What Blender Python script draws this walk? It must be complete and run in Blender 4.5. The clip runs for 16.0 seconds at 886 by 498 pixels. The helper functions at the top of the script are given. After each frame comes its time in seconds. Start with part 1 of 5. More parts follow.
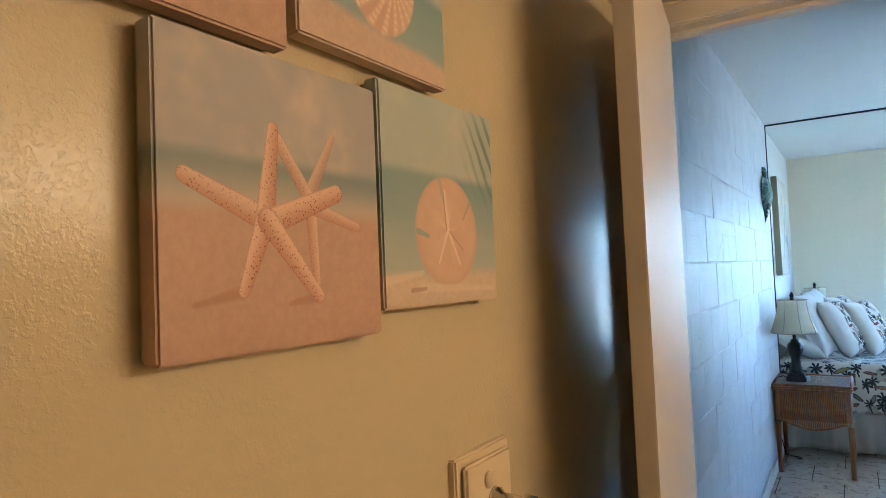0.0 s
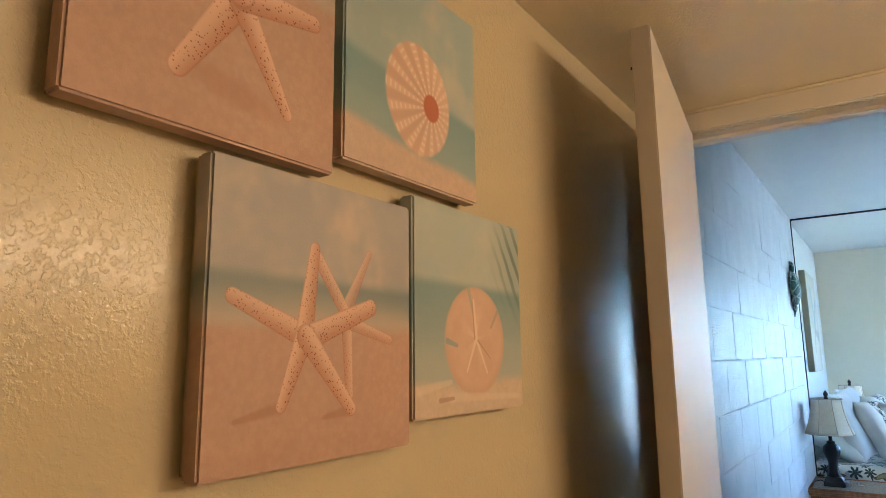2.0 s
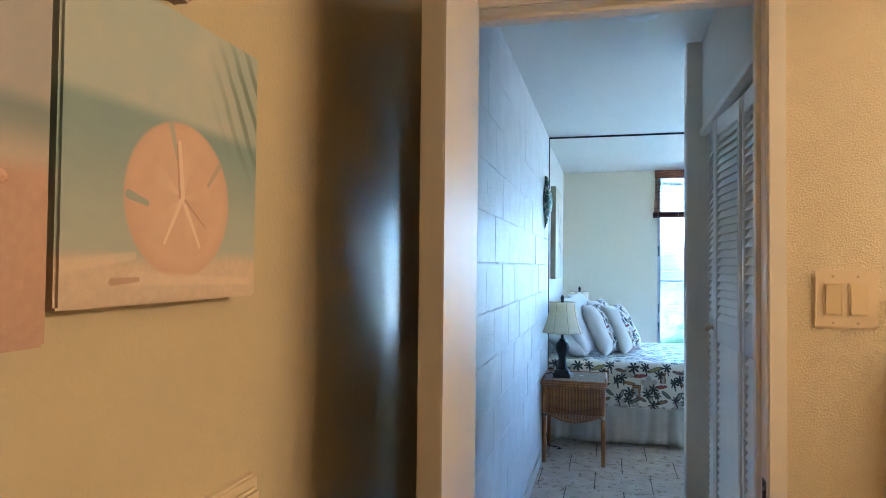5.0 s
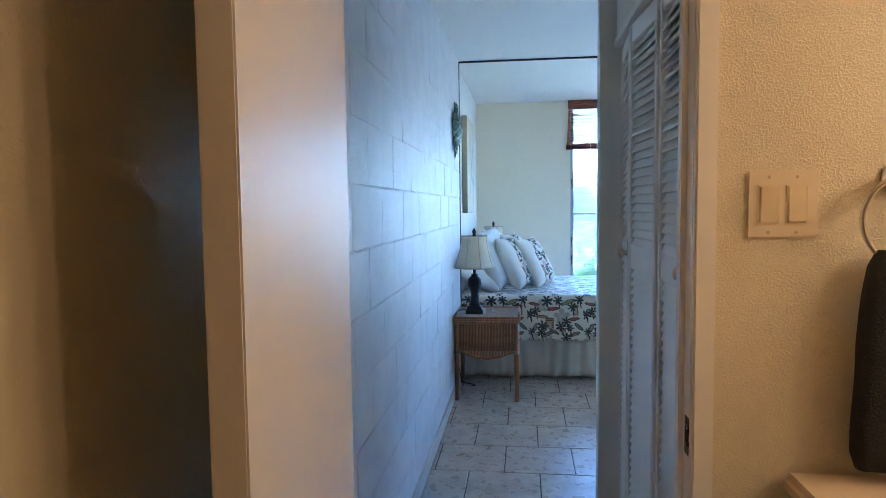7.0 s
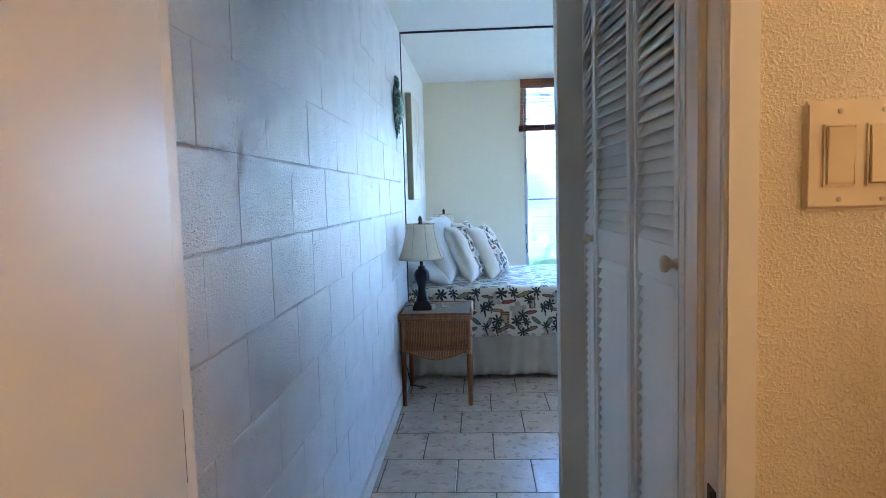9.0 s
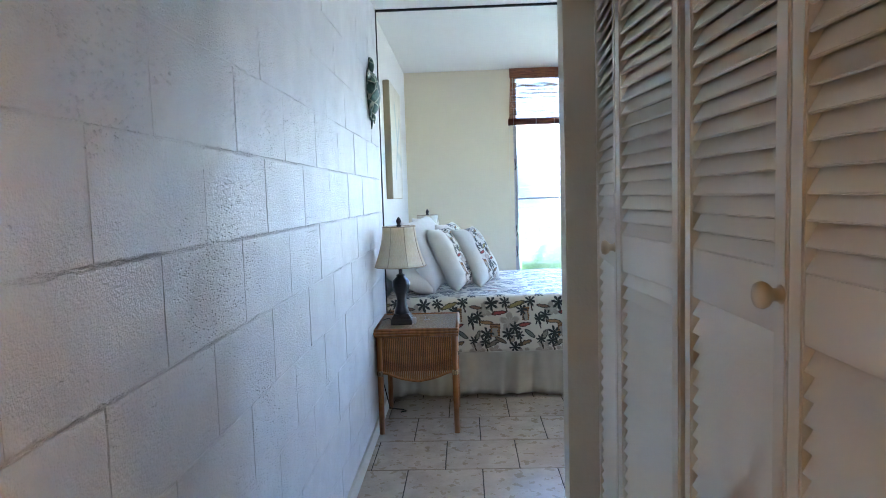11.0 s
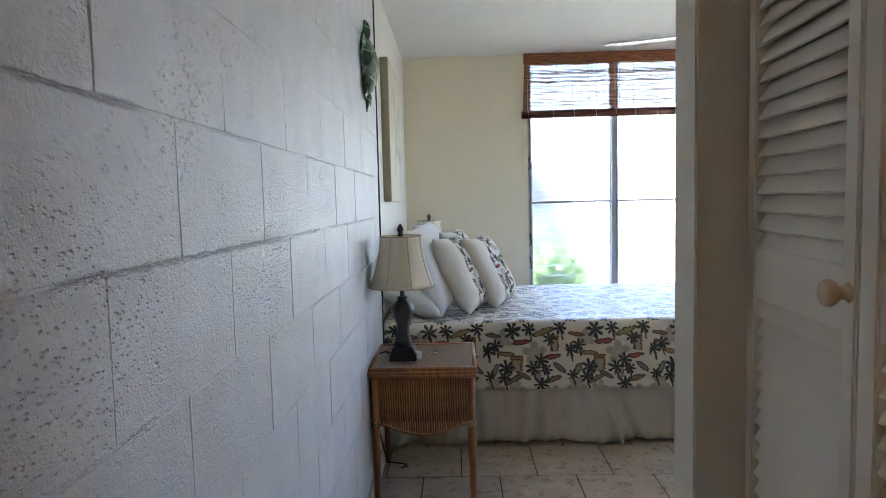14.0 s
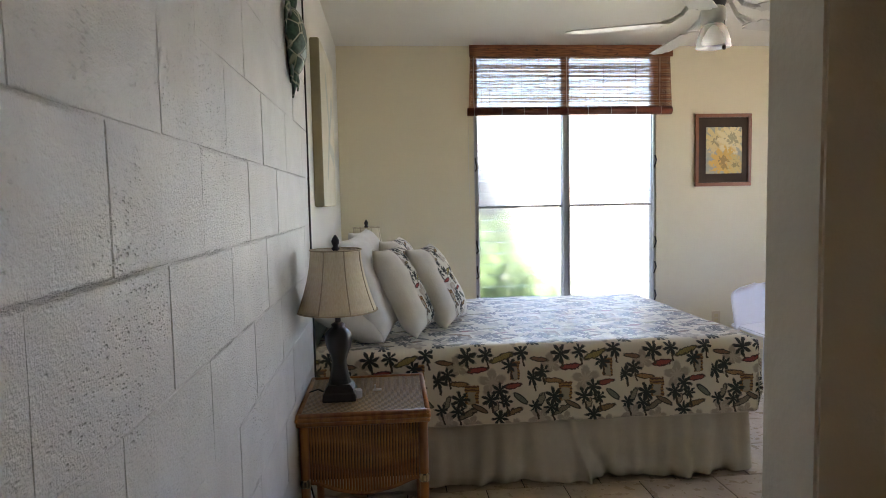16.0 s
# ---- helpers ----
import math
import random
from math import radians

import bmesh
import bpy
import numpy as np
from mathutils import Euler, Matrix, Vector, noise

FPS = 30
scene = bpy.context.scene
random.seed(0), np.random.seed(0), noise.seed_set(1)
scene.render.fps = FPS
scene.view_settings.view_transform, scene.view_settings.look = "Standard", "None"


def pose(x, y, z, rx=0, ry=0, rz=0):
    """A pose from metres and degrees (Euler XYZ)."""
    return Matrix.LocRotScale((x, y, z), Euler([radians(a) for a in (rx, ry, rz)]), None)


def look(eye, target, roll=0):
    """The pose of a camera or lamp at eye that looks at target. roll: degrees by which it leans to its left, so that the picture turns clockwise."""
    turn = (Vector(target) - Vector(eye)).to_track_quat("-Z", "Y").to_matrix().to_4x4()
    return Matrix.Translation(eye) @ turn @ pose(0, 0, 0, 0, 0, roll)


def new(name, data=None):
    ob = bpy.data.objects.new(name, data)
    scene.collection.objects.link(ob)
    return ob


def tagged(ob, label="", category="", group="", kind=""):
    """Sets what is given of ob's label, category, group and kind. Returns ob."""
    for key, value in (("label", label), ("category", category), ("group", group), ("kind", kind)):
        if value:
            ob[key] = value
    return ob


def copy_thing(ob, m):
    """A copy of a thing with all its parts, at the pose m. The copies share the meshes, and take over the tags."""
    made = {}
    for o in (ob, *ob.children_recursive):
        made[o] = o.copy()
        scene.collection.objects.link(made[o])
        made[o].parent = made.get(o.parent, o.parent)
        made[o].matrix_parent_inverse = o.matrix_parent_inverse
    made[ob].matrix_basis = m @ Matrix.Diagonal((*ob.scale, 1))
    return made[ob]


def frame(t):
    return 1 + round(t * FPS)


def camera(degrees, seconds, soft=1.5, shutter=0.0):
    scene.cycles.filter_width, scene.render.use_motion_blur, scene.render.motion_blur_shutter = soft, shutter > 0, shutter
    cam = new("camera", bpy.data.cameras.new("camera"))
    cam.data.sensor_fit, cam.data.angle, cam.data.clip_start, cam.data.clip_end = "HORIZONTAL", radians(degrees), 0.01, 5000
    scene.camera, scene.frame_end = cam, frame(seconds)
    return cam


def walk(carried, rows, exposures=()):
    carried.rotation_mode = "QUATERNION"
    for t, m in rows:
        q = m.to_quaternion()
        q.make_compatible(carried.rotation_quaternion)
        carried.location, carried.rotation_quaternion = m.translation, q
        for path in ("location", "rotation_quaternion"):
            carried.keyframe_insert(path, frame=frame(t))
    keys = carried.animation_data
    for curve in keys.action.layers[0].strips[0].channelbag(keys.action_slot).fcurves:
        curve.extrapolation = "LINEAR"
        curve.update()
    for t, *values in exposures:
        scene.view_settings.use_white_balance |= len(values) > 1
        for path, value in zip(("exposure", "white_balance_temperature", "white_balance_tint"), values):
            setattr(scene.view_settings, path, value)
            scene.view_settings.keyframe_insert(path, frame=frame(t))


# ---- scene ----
cam = camera(69.6, 16.0, 0.9)
PATH = [
    (0, (0.006, 0.078, 1.44), (-1.076, 1.758, 1.524), -2.4),
    (0.5, (-0.003, 0.068, 1.454), (-1.155, 1.692, 1.638), -2.0),
    (1, (-0.006, 0.061, 1.468), (-1.173, 1.666, 1.719), -1.7),
    (1.5, (0.005, 0.054, 1.473), (-1.145, 1.662, 1.776), -1.3),
    (2, (0.016, 0.049, 1.476), (-1.105, 1.671, 1.812), -0.7),
    (2.5, (0.02, 0.047, 1.477), (-1.037, 1.709, 1.821), -0.2),
    (3, (0.022, 0.058, 1.478), (-0.936, 1.783, 1.807), 0.2),
    (3.5, (0.017, 0.094, 1.474), (-0.809, 1.891, 1.774), 0.5),
    (4, (-0.003, 0.146, 1.47), (-0.708, 2.003, 1.705), 0.8),
    (4.5, (-0.033, 0.215, 1.458), (-0.626, 2.12, 1.599), 0.9),
    (5, (-0.058, 0.275, 1.44), (-0.556, 2.211, 1.49), 0.6),
    (5.2, (-0.063, 0.296, 1.43), (-0.535, 2.239, 1.447), 0.4),
    (7.3, (-0.024, 0.638, 1.368), (-0.243, 2.621, 1.227), -0.8),
    (7.5, (-0.022, 0.679, 1.36), (-0.221, 2.664, 1.214), -0.9),
    (8, (-0.018, 0.802, 1.356), (-0.153, 2.791, 1.203), -1.2),
    (8.2, (-0.022, 0.843, 1.354), (-0.137, 2.833, 1.193), -1.3),
    (10.3, (0.041, 1.364, 1.335), (-0.073, 3.354, 1.17), -2.0),
    (10.5, (0.029, 1.414, 1.337), (-0.068, 3.406, 1.18), -1.9),
    (11, (0.001, 1.533, 1.332), (-0.071, 3.525, 1.168), -1.8),
    (11.5, (-0.018, 1.641, 1.32), (-0.088, 3.633, 1.158), -1.8),
    (12, (-0.033, 1.791, 1.315), (-0.067, 3.785, 1.157), -1.5),
    (12.5, (-0.05, 1.917, 1.31), (-0.066, 3.911, 1.156), -1.3),
    (13, (-0.095, 2.07, 1.326), (-0.125, 4.066, 1.198), -1.3),
    (13.5, (-0.138, 2.194, 1.337), (-0.187, 4.189, 1.211), -1.3),
    (14, (-0.129, 2.314, 1.323), (-0.172, 4.308, 1.172), -1.4),
    (14.5, (-0.123, 2.461, 1.322), (-0.139, 4.454, 1.162), -1.5),
    (15, (-0.124, 2.56, 1.319), (-0.112, 4.554, 1.162), -1.5),
    (15.5, (-0.146, 2.671, 1.321), (-0.06, 4.664, 1.18), -1.5),
    (16, (-0.181, 2.805, 1.337), (-0.015, 4.792, 1.19), -1.2),
]
EXPOSURE = [(0, 5.27, 4500, 11), (3.5, 5.35, 4480, 11), (5, 5.35, 4380, 11), (7.5, 5.02, 4380, 15), (8, 5.05, 4400, 15), (10.5, 5.38, 5050, 18), (12, 5.04, 5480, 22), (14.5, 4.6, 6300, 25), (16, 4.22, 7100, 27)]
walk(cam, [(t, look(eye, target, roll)) for t, eye, target, roll in PATH], EXPOSURE)

# ---- daylight and lamps ----
world = bpy.data.worlds.new("sky")
scene.world = world
world.use_nodes = True
wn = world.node_tree.nodes
sky = wn.new("ShaderNodeTexSky")
sky.sky_type, sky.sun_disc = "NISHITA", False
sky.sun_elevation, sky.sun_rotation = radians(78), radians(180)
world.node_tree.links.new(sky.outputs[0], wn["Background"].inputs[0])
wn["Background"].inputs[1].default_value = 0.15
sun = new("sun", bpy.data.lights.new("sun", "SUN"))
sun.data.energy, sun.data.angle, sun.data.color = 4.0, radians(0.5), (1, 0.95, 0.87)
sun.matrix_world = look((0, -3.4, 16), (0, 0, 0))
VANITY_WATTS = 0.25
VANITY_COLOUR = (1.0, 0.61, 0.26)
for y in (0.66, 0.96, 1.28, 1.60):
    lamp = new("vanity_bulb_light", bpy.data.lights.new("vanity_bulb_light", "POINT"))
    lamp.data.energy, lamp.data.color, lamp.data.shadow_soft_size = VANITY_WATTS, VANITY_COLOUR, 0.04
    lamp.location = (1.45, y, 1.87)


# ---- material building ----
class Ex:
    """A number flowing through a node tree, with arithmetic."""

    def __init__(self, tree, socket):
        self.tree, self.socket = tree, socket

    def op(self, kind, *others):
        node = self.tree.nodes.new("ShaderNodeMath")
        node.operation = kind
        for slot, value in zip(node.inputs, (self, *others)):
            if isinstance(value, Ex):
                self.tree.links.new(value.socket, slot)
            else:
                slot.default_value = value
        return Ex(self.tree, node.outputs[0])

    def __add__(self, o):
        return self.op("ADD", o)

    def __sub__(self, o):
        return self.op("SUBTRACT", o)

    def __mul__(self, o):
        return self.op("MULTIPLY", o)

    def __truediv__(self, o):
        return self.op("DIVIDE", o)

    def ramp(self, a, b, lo=0.0, hi=1.0):
        node = self.tree.nodes.new("ShaderNodeMapRange")
        node.interpolation_type = "SMOOTHSTEP"
        self.tree.links.new(self.socket, node.inputs[0])
        for slot, value in zip(list(node.inputs)[1:5], (a, b, lo, hi)):
            slot.default_value = value
        return Ex(self.tree, node.outputs[0])


def length(x, y):
    return (x * x + y * y).op("SQRT")


class Mat:
    """A node material with a Principled surface."""

    def __init__(self, name, rough=0.5, metal=0.0, base=(0.5, 0.5, 0.5)):
        self.material = bpy.data.materials.new(name)
        self.material.use_nodes = True
        self.tree = self.material.node_tree
        self.bsdf = self.tree.nodes["Principled BSDF"]
        self.bsdf.inputs["Base Color"].default_value = (*base, 1)
        self.bsdf.inputs["Roughness"].default_value = rough
        self.bsdf.inputs["Metallic"].default_value = metal

    def coords(self, kind="Object"):
        if kind == "World":
            return self.tree.nodes.new("ShaderNodeNewGeometry").outputs["Position"]
        return self.tree.nodes.new("ShaderNodeTexCoord").outputs[kind]

    def axes(self, kind="Object"):
        node = self.tree.nodes.new("ShaderNodeSeparateXYZ")
        self.tree.links.new(self.coords(kind), node.inputs[0])
        return [Ex(self.tree, s) for s in node.outputs]

    def noise(self, scale, detail=4, kind="Object", stretch=(1, 1, 1), rough=0.55):
        node, scaler = self.tree.nodes.new("ShaderNodeTexNoise"), self.tree.nodes.new("ShaderNodeMapping")
        scaler.inputs["Scale"].default_value = stretch
        self.tree.links.new(self.coords(kind), scaler.inputs[0])
        self.tree.links.new(scaler.outputs[0], node.inputs[0])
        node.inputs["Scale"].default_value, node.inputs["Detail"].default_value = scale, detail
        node.inputs["Roughness"].default_value = rough
        return Ex(self.tree, node.outputs[0])

    def cells(self, scale, kind="Object", feature="F1", stretch=(1, 1, 1)):
        node, scaler = self.tree.nodes.new("ShaderNodeTexVoronoi"), self.tree.nodes.new("ShaderNodeMapping")
        node.feature = feature
        scaler.inputs["Scale"].default_value = stretch
        self.tree.links.new(self.coords(kind), scaler.inputs[0])
        self.tree.links.new(scaler.outputs[0], node.inputs[0])
        node.inputs["Scale"].default_value = scale
        return Ex(self.tree, node.outputs["Distance"])

    def random(self):
        return Ex(self.tree, self.tree.nodes.new("ShaderNodeObjectInfo").outputs["Random"])

    def island(self):
        return Ex(self.tree, self.tree.nodes.new("ShaderNodeNewGeometry").outputs["Random Per Island"])

    def mix(self, fac, a, b):
        node = self.tree.nodes.new("ShaderNodeMix")
        node.data_type = "RGBA"
        for slot, value in zip((node.inputs[0], node.inputs[6], node.inputs[7]), (fac, a, b)):
            if isinstance(value, Ex):
                self.tree.links.new(value.socket, slot)
            elif isinstance(value, (int, float)):
                slot.default_value = value
            elif isinstance(value, tuple):
                slot.default_value = (*value, 1)
            else:
                self.tree.links.new(value, slot)
        return node.outputs[2]

    def colour(self, socket):
        self.tree.links.new(socket, self.bsdf.inputs["Base Color"])
        return self

    def gloss(self, ex):
        self.tree.links.new(ex.socket, self.bsdf.inputs["Roughness"])
        return self

    def bump(self, ex, distance=0.002, strength=1.0):
        node = self.tree.nodes.new("ShaderNodeBump")
        node.inputs["Distance"].default_value, node.inputs["Strength"].default_value = distance, strength
        self.tree.links.new(ex.socket, node.inputs["Height"])
        self.tree.links.new(node.outputs[0], self.bsdf.inputs["Normal"])
        return self


def plain(name, base, rough=0.5, metal=0.0, vary=0.12, scale=9, bump=0.0, bump_scale=180, kind="Object"):
    """A surface with blotches at one scale and grain at another."""
    m = Mat(name, rough, metal)
    dark = tuple(c * (1 - vary) for c in base)
    light = tuple(min(1, c * (1 + 0.6 * vary)) for c in base)
    m.colour(m.mix(m.noise(scale, 6, kind), dark, light))
    m.gloss(m.noise(scale * 2.3, 3, kind) * 0.12 + max(0.03, rough - 0.06))
    if bump:
        m.bump(m.noise(bump_scale, 3, kind), bump)
    return m.material


def oval(u, v, cx, cy, rx, ry, turn=0.0, soft=0.12):
    """1 inside an oval, 0 outside."""
    c, s = math.cos(turn), math.sin(turn)
    x, y = u - cx, v - cy
    return length((x * c + y * s) / rx, (y * c - x * s) / ry).ramp(1 - soft, 1 + soft, 1, 0)


def limb(u, v, a, b, r0, r1, soft=0.12):
    """1 inside a tapered stroke from a to b. Returns the mask, and the way along and across it."""
    bx, by = b[0] - a[0], b[1] - a[1]
    x, y = u - a[0], v - a[1]
    h = ((x * bx + y * by) / (bx * bx + by * by)).op("MAXIMUM", 0.0).op("MINIMUM", 1.0)
    away = length(x - h * bx, y - h * by) / (h * (r1 - r0) + r0)
    return away.ramp(1 - soft, 1 + soft, 1, 0), h, away


def star(u, v, cx, cy, r, points, turn=0.0, inner=0.3, soft=0.15):
    """1 inside a many-pointed leaf or flower shape."""
    x, y = u - cx, v - cy
    petals = ((y.op("ARCTAN2", x) + turn) * (points / 2)).op("COSINE").op("ABSOLUTE") * (1 - inner) + inner
    return (length(x, y) / (petals * r)).ramp(1 - soft, 1 + soft, 1, 0)


# ---- materials ----
def stucco(name, base, bump, size=105, patchy=True, rough=0.29):
    m = Mat(name, rough)
    m.bsdf.inputs["Specular IOR Level"].default_value = 0.36
    m.colour(m.mix(m.noise(3, 5, "World"), tuple(c * 0.92 for c in base), base))
    blobs = m.noise(size, 3, "World").ramp(0.46, 0.64)
    if patchy:
        blobs = blobs * (m.noise(5, 2, "World") * 1.6 - 0.3)
    fine = m.noise(240, 3, "World")
    m.bump(blobs * 0.7 + fine * 0.4, bump)
    return m.material


BATH_WALL = stucco("bathroom_textured_paint", (0.63, 0.545, 0.35), 0.00055, 150, rough=0.16)
SWITCH_WALL = stucco("knockdown_textured_paint", (0.76, 0.66, 0.44), 0.0017, 230, False)
BATH_CEIL = stucco("bathroom_ceiling_texture", (0.88, 0.79, 0.57), 0.0005, 190, False)


def block_paint():
    m = Mat("block_paint", 0.3)
    m.bsdf.inputs["Specular IOR Level"].default_value = 0.45
    m.colour(m.mix(m.noise(7, 6, "World").ramp(0.3, 0.72), (0.69, 0.69, 0.675), (0.76, 0.76, 0.745)))
    _, _, z = m.axes("World")
    seam = ((((z - 1.45) / 0.2032 + 20.5).op("FRACT") - 0.5).op("ABSOLUTE") + (m.noise(30, 3, "World") - 0.5) * 0.06).ramp(0.006, 0.034, 1, 0)
    worn = m.noise(2.6, 3, "World").ramp(0.46, 0.62)
    some, few = m.noise(55, 3, "World").ramp(0.44, 0.57), m.noise(24, 3, "World").ramp(0.52, 0.60)
    flecks = m.cells(135, "World", stretch=(1, 0.6, 1.15)).ramp(0.12, 0.42, 1, 0) * some * worn
    pocks = m.cells(62, "World", stretch=(1, 0.6, 1)).ramp(0.10, 0.25, 1, 0) * few * (worn * 0.8 + 0.2)
    built_up = z.ramp(0.80, 1.0) * z.ramp(1.48, 1.56, 1, 0) * m.noise(3.5, 2, "World").ramp(0.42, 0.58)
    crumbs = (m.noise(120, 4, "World", (1, 0.6, 1.2), rough=0.8).ramp(0.42, 0.58) - 0.5) * seam * built_up
    peel = m.noise(110, 3, "World", stretch=(1, 0.8, 1.1)) * 0.8 + m.noise(260, 3, "World") * 0.5
    m.bump(peel - flecks * 1.1 - pocks * 1.4 + crumbs * 1.0, 0.0034)
    m.gloss(m.noise(12, 4, "World").ramp(0.3, 0.7, 0.35, 0.49))
    return m.material


BLOCK = block_paint()
DOOR_PAINT = plain("door_gloss_paint", (0.55, 0.51, 0.45), 0.43, vary=0.015, scale=3, bump=0.0002, bump_scale=200)
TRIM_PAINT = plain("trim_gloss_paint", (0.76, 0.71, 0.63), 0.38, vary=0.02, scale=6, bump=0.0002, bump_scale=90, kind="World")
CLOSET_PAINT = plain("closet_door_paint", (0.87, 0.81, 0.68), 0.42, vary=0.07, scale=5, bump=0.0004, bump_scale=120)
BED_WALL = plain("bedroom_wall_paint", (0.83, 0.76, 0.56), 0.55, vary=0.04, scale=2, bump=0.0008, bump_scale=110, kind="World")
NIB_WALL = plain("partition_paint", (0.80, 0.74, 0.60), 0.5, vary=0.05, scale=3, bump=0.0012, bump_scale=90, kind="World")
WHITE_WALL = plain("white_wall_paint", (0.80, 0.79, 0.72), 0.5, vary=0.04, scale=2, bump=0.0008, bump_scale=110, kind="World")
CEIL_PAINT = plain("ceiling_paint", (0.86, 0.85, 0.79), 0.6, vary=0.04, scale=2, bump=0.001, bump_scale=120, kind="World")
DARK_GAP = plain("dark_gap_filler", (0.03, 0.03, 0.03), 0.8)
BASE_PAINT = plain("baseboard_paint", (0.70, 0.68, 0.58), 0.4, vary=0.06, scale=5, kind="World")
IVORY = plain("ivory_plastic", (0.72, 0.60, 0.40), 0.33, vary=0.03, scale=12)
IVORY_ROCKER = plain("aged_ivory_plastic", (0.70, 0.57, 0.33), 0.3, vary=0.04, scale=14)
CHROME = plain("chrome", (0.72, 0.70, 0.68), 0.12, 1.0, vary=0.05)
STEEL = plain("brass_screw", (0.55, 0.45, 0.28), 0.35, 1.0, vary=0.1, scale=60)
BRONZE_METAL = plain("dark_bronze_metal", (0.06, 0.05, 0.045), 0.4, 0.8, vary=0.2, scale=30)
TOWEL = plain("black_terry_cloth", (0.018, 0.018, 0.02), 0.95, vary=0.4, scale=60, bump=0.004, bump_scale=260)
COUNTER = plain("beige_laminate", (0.62, 0.50, 0.33), 0.35, vary=0.12, scale=30)
ALUMINIUM = plain("window_aluminium", (0.58, 0.59, 0.61), 0.4, 0.4, vary=0.15, scale=20)
LAMP_DARK = plain("dark_carved_resin", (0.014, 0.009, 0.009), 0.4, vary=0.4, scale=35, bump=0.001, bump_scale=90)
WHITE_COTTON = plain("white_cotton", (0.80, 0.78, 0.72), 0.9, vary=0.05, scale=8, bump=0.0012, bump_scale=420)
MATTRESS = plain("mattress_ticking", (0.75, 0.73, 0.68), 0.9)
WHITE_PLASTIC = plain("white_plastic", (0.82, 0.82, 0.82), 0.35, vary=0.04)
FAN_WHITE = plain("fan_white_enamel", (0.74, 0.73, 0.68), 0.35, vary=0.05)
FAN_DARK = plain("fan_dark_vents", (0.03, 0.03, 0.03), 0.6)
PICTURE_WOOD = plain("reddish_frame_wood", (0.26, 0.085, 0.03), 0.4, vary=0.35, scale=40)
MAT_BROWN = plain("brown_picture_mat", (0.07, 0.045, 0.028), 0.85, vary=0.1)
CORD = plain("black_cord", (0.012, 0.012, 0.012), 0.5)
CANVAS_EDGE = plain("tan_canvas_edge", (0.42, 0.36, 0.22), 0.8, vary=0.1, bump=0.0006, bump_scale=500)
SOIL = plain("garden_soil", (0.30, 0.28, 0.22), 0.95, vary=0.3, scale=2)
STUCCO_OUT = plain("grey_outdoor_render", (0.022, 0.024, 0.03), 0.9, vary=0.15, scale=3)


def linen():
    m = Mat("bed_skirt_linen", 0.9)
    m.colour(m.mix(m.noise(5, 5).ramp(0.3, 0.7), (0.50, 0.44, 0.34), (0.60, 0.54, 0.44)))
    m.bump(m.noise(300, 2, stretch=(1, 1, 0.2)), 0.0008)
    return m.material


def shade_cloth():
    m = Mat("lamp_shade_linen", 0.85)
    m.colour(m.mix(m.noise(220, 3, stretch=(1, 1, 0.15)).ramp(0.3, 0.7), (0.78, 0.68, 0.49), (0.87, 0.79, 0.62)))
    m.bsdf.inputs["Transmission Weight"].default_value = 0.0
    m.bsdf.inputs["Subsurface Weight"].default_value = 0.3
    m.bsdf.inputs["Subsurface Radius"].default_value = (0.02, 0.016, 0.01)
    m.bump(m.noise(400, 2), 0.0005)
    return m.material


def rattan():
    m = Mat("honey_rattan", 0.36)
    streak = m.noise(60, 4, stretch=(1, 1, 0.08))
    tone = m.mix(streak.ramp(0.3, 0.7), (0.26, 0.085, 0.018), (0.48, 0.19, 0.045))
    m.colour(m.mix(m.random() * 0.45, tone, (0.15, 0.055, 0.016)))
    m.bump(m.noise(140, 3, stretch=(1, 1, 0.1)), 0.0006)
    return m.material


def wicker():
    m = Mat("woven_wicker", 0.3)
    x, y, _ = m.axes()
    row = (y * 420).op("SINE")
    over = ((x * 260).op("SINE") * row).ramp(-0.5, 0.5)
    weave = m.mix(over, (0.06, 0.03, 0.012), (0.52, 0.36, 0.18))
    m.colour(m.mix(m.noise(60, 4).ramp(0.4, 0.7) * 0.5, weave, (0.24, 0.13, 0.05)))
    m.bump(over, 0.002)
    return m.material


def floor_tile():
    m = Mat("beige_ceramic_tile", 0.3)
    cloud = m.mix(m.noise(7, 7, "World", rough=0.65).ramp(0.28, 0.72), (0.40, 0.31, 0.215), (0.60, 0.50, 0.38))
    m.colour(m.mix(m.random() * 0.5, cloud, (0.48, 0.385, 0.28)))
    m.gloss(m.noise(20, 4, "World").ramp(0.3, 0.7, 0.24, 0.42))
    m.bump(m.noise(60, 4, "World"), 0.0008)
    return m.material


SHADE_SEAM = plain("shade_seam_braid", (0.55, 0.45, 0.31), 0.8)
# near-black brown that paints the shade between the apron reeds
REED_GAP_SHADE = plain("reed_gap_painted_shade", (0.07, 0.03, 0.012), 0.7)
LINEN, SHADE, RATTAN, WICKER, TILE = linen(), shade_cloth(), rattan(), wicker(), floor_tile()
GROUT = plain("dark_grout", (0.10, 0.08, 0.06), 0.9, vary=0.3, scale=60, kind="World")


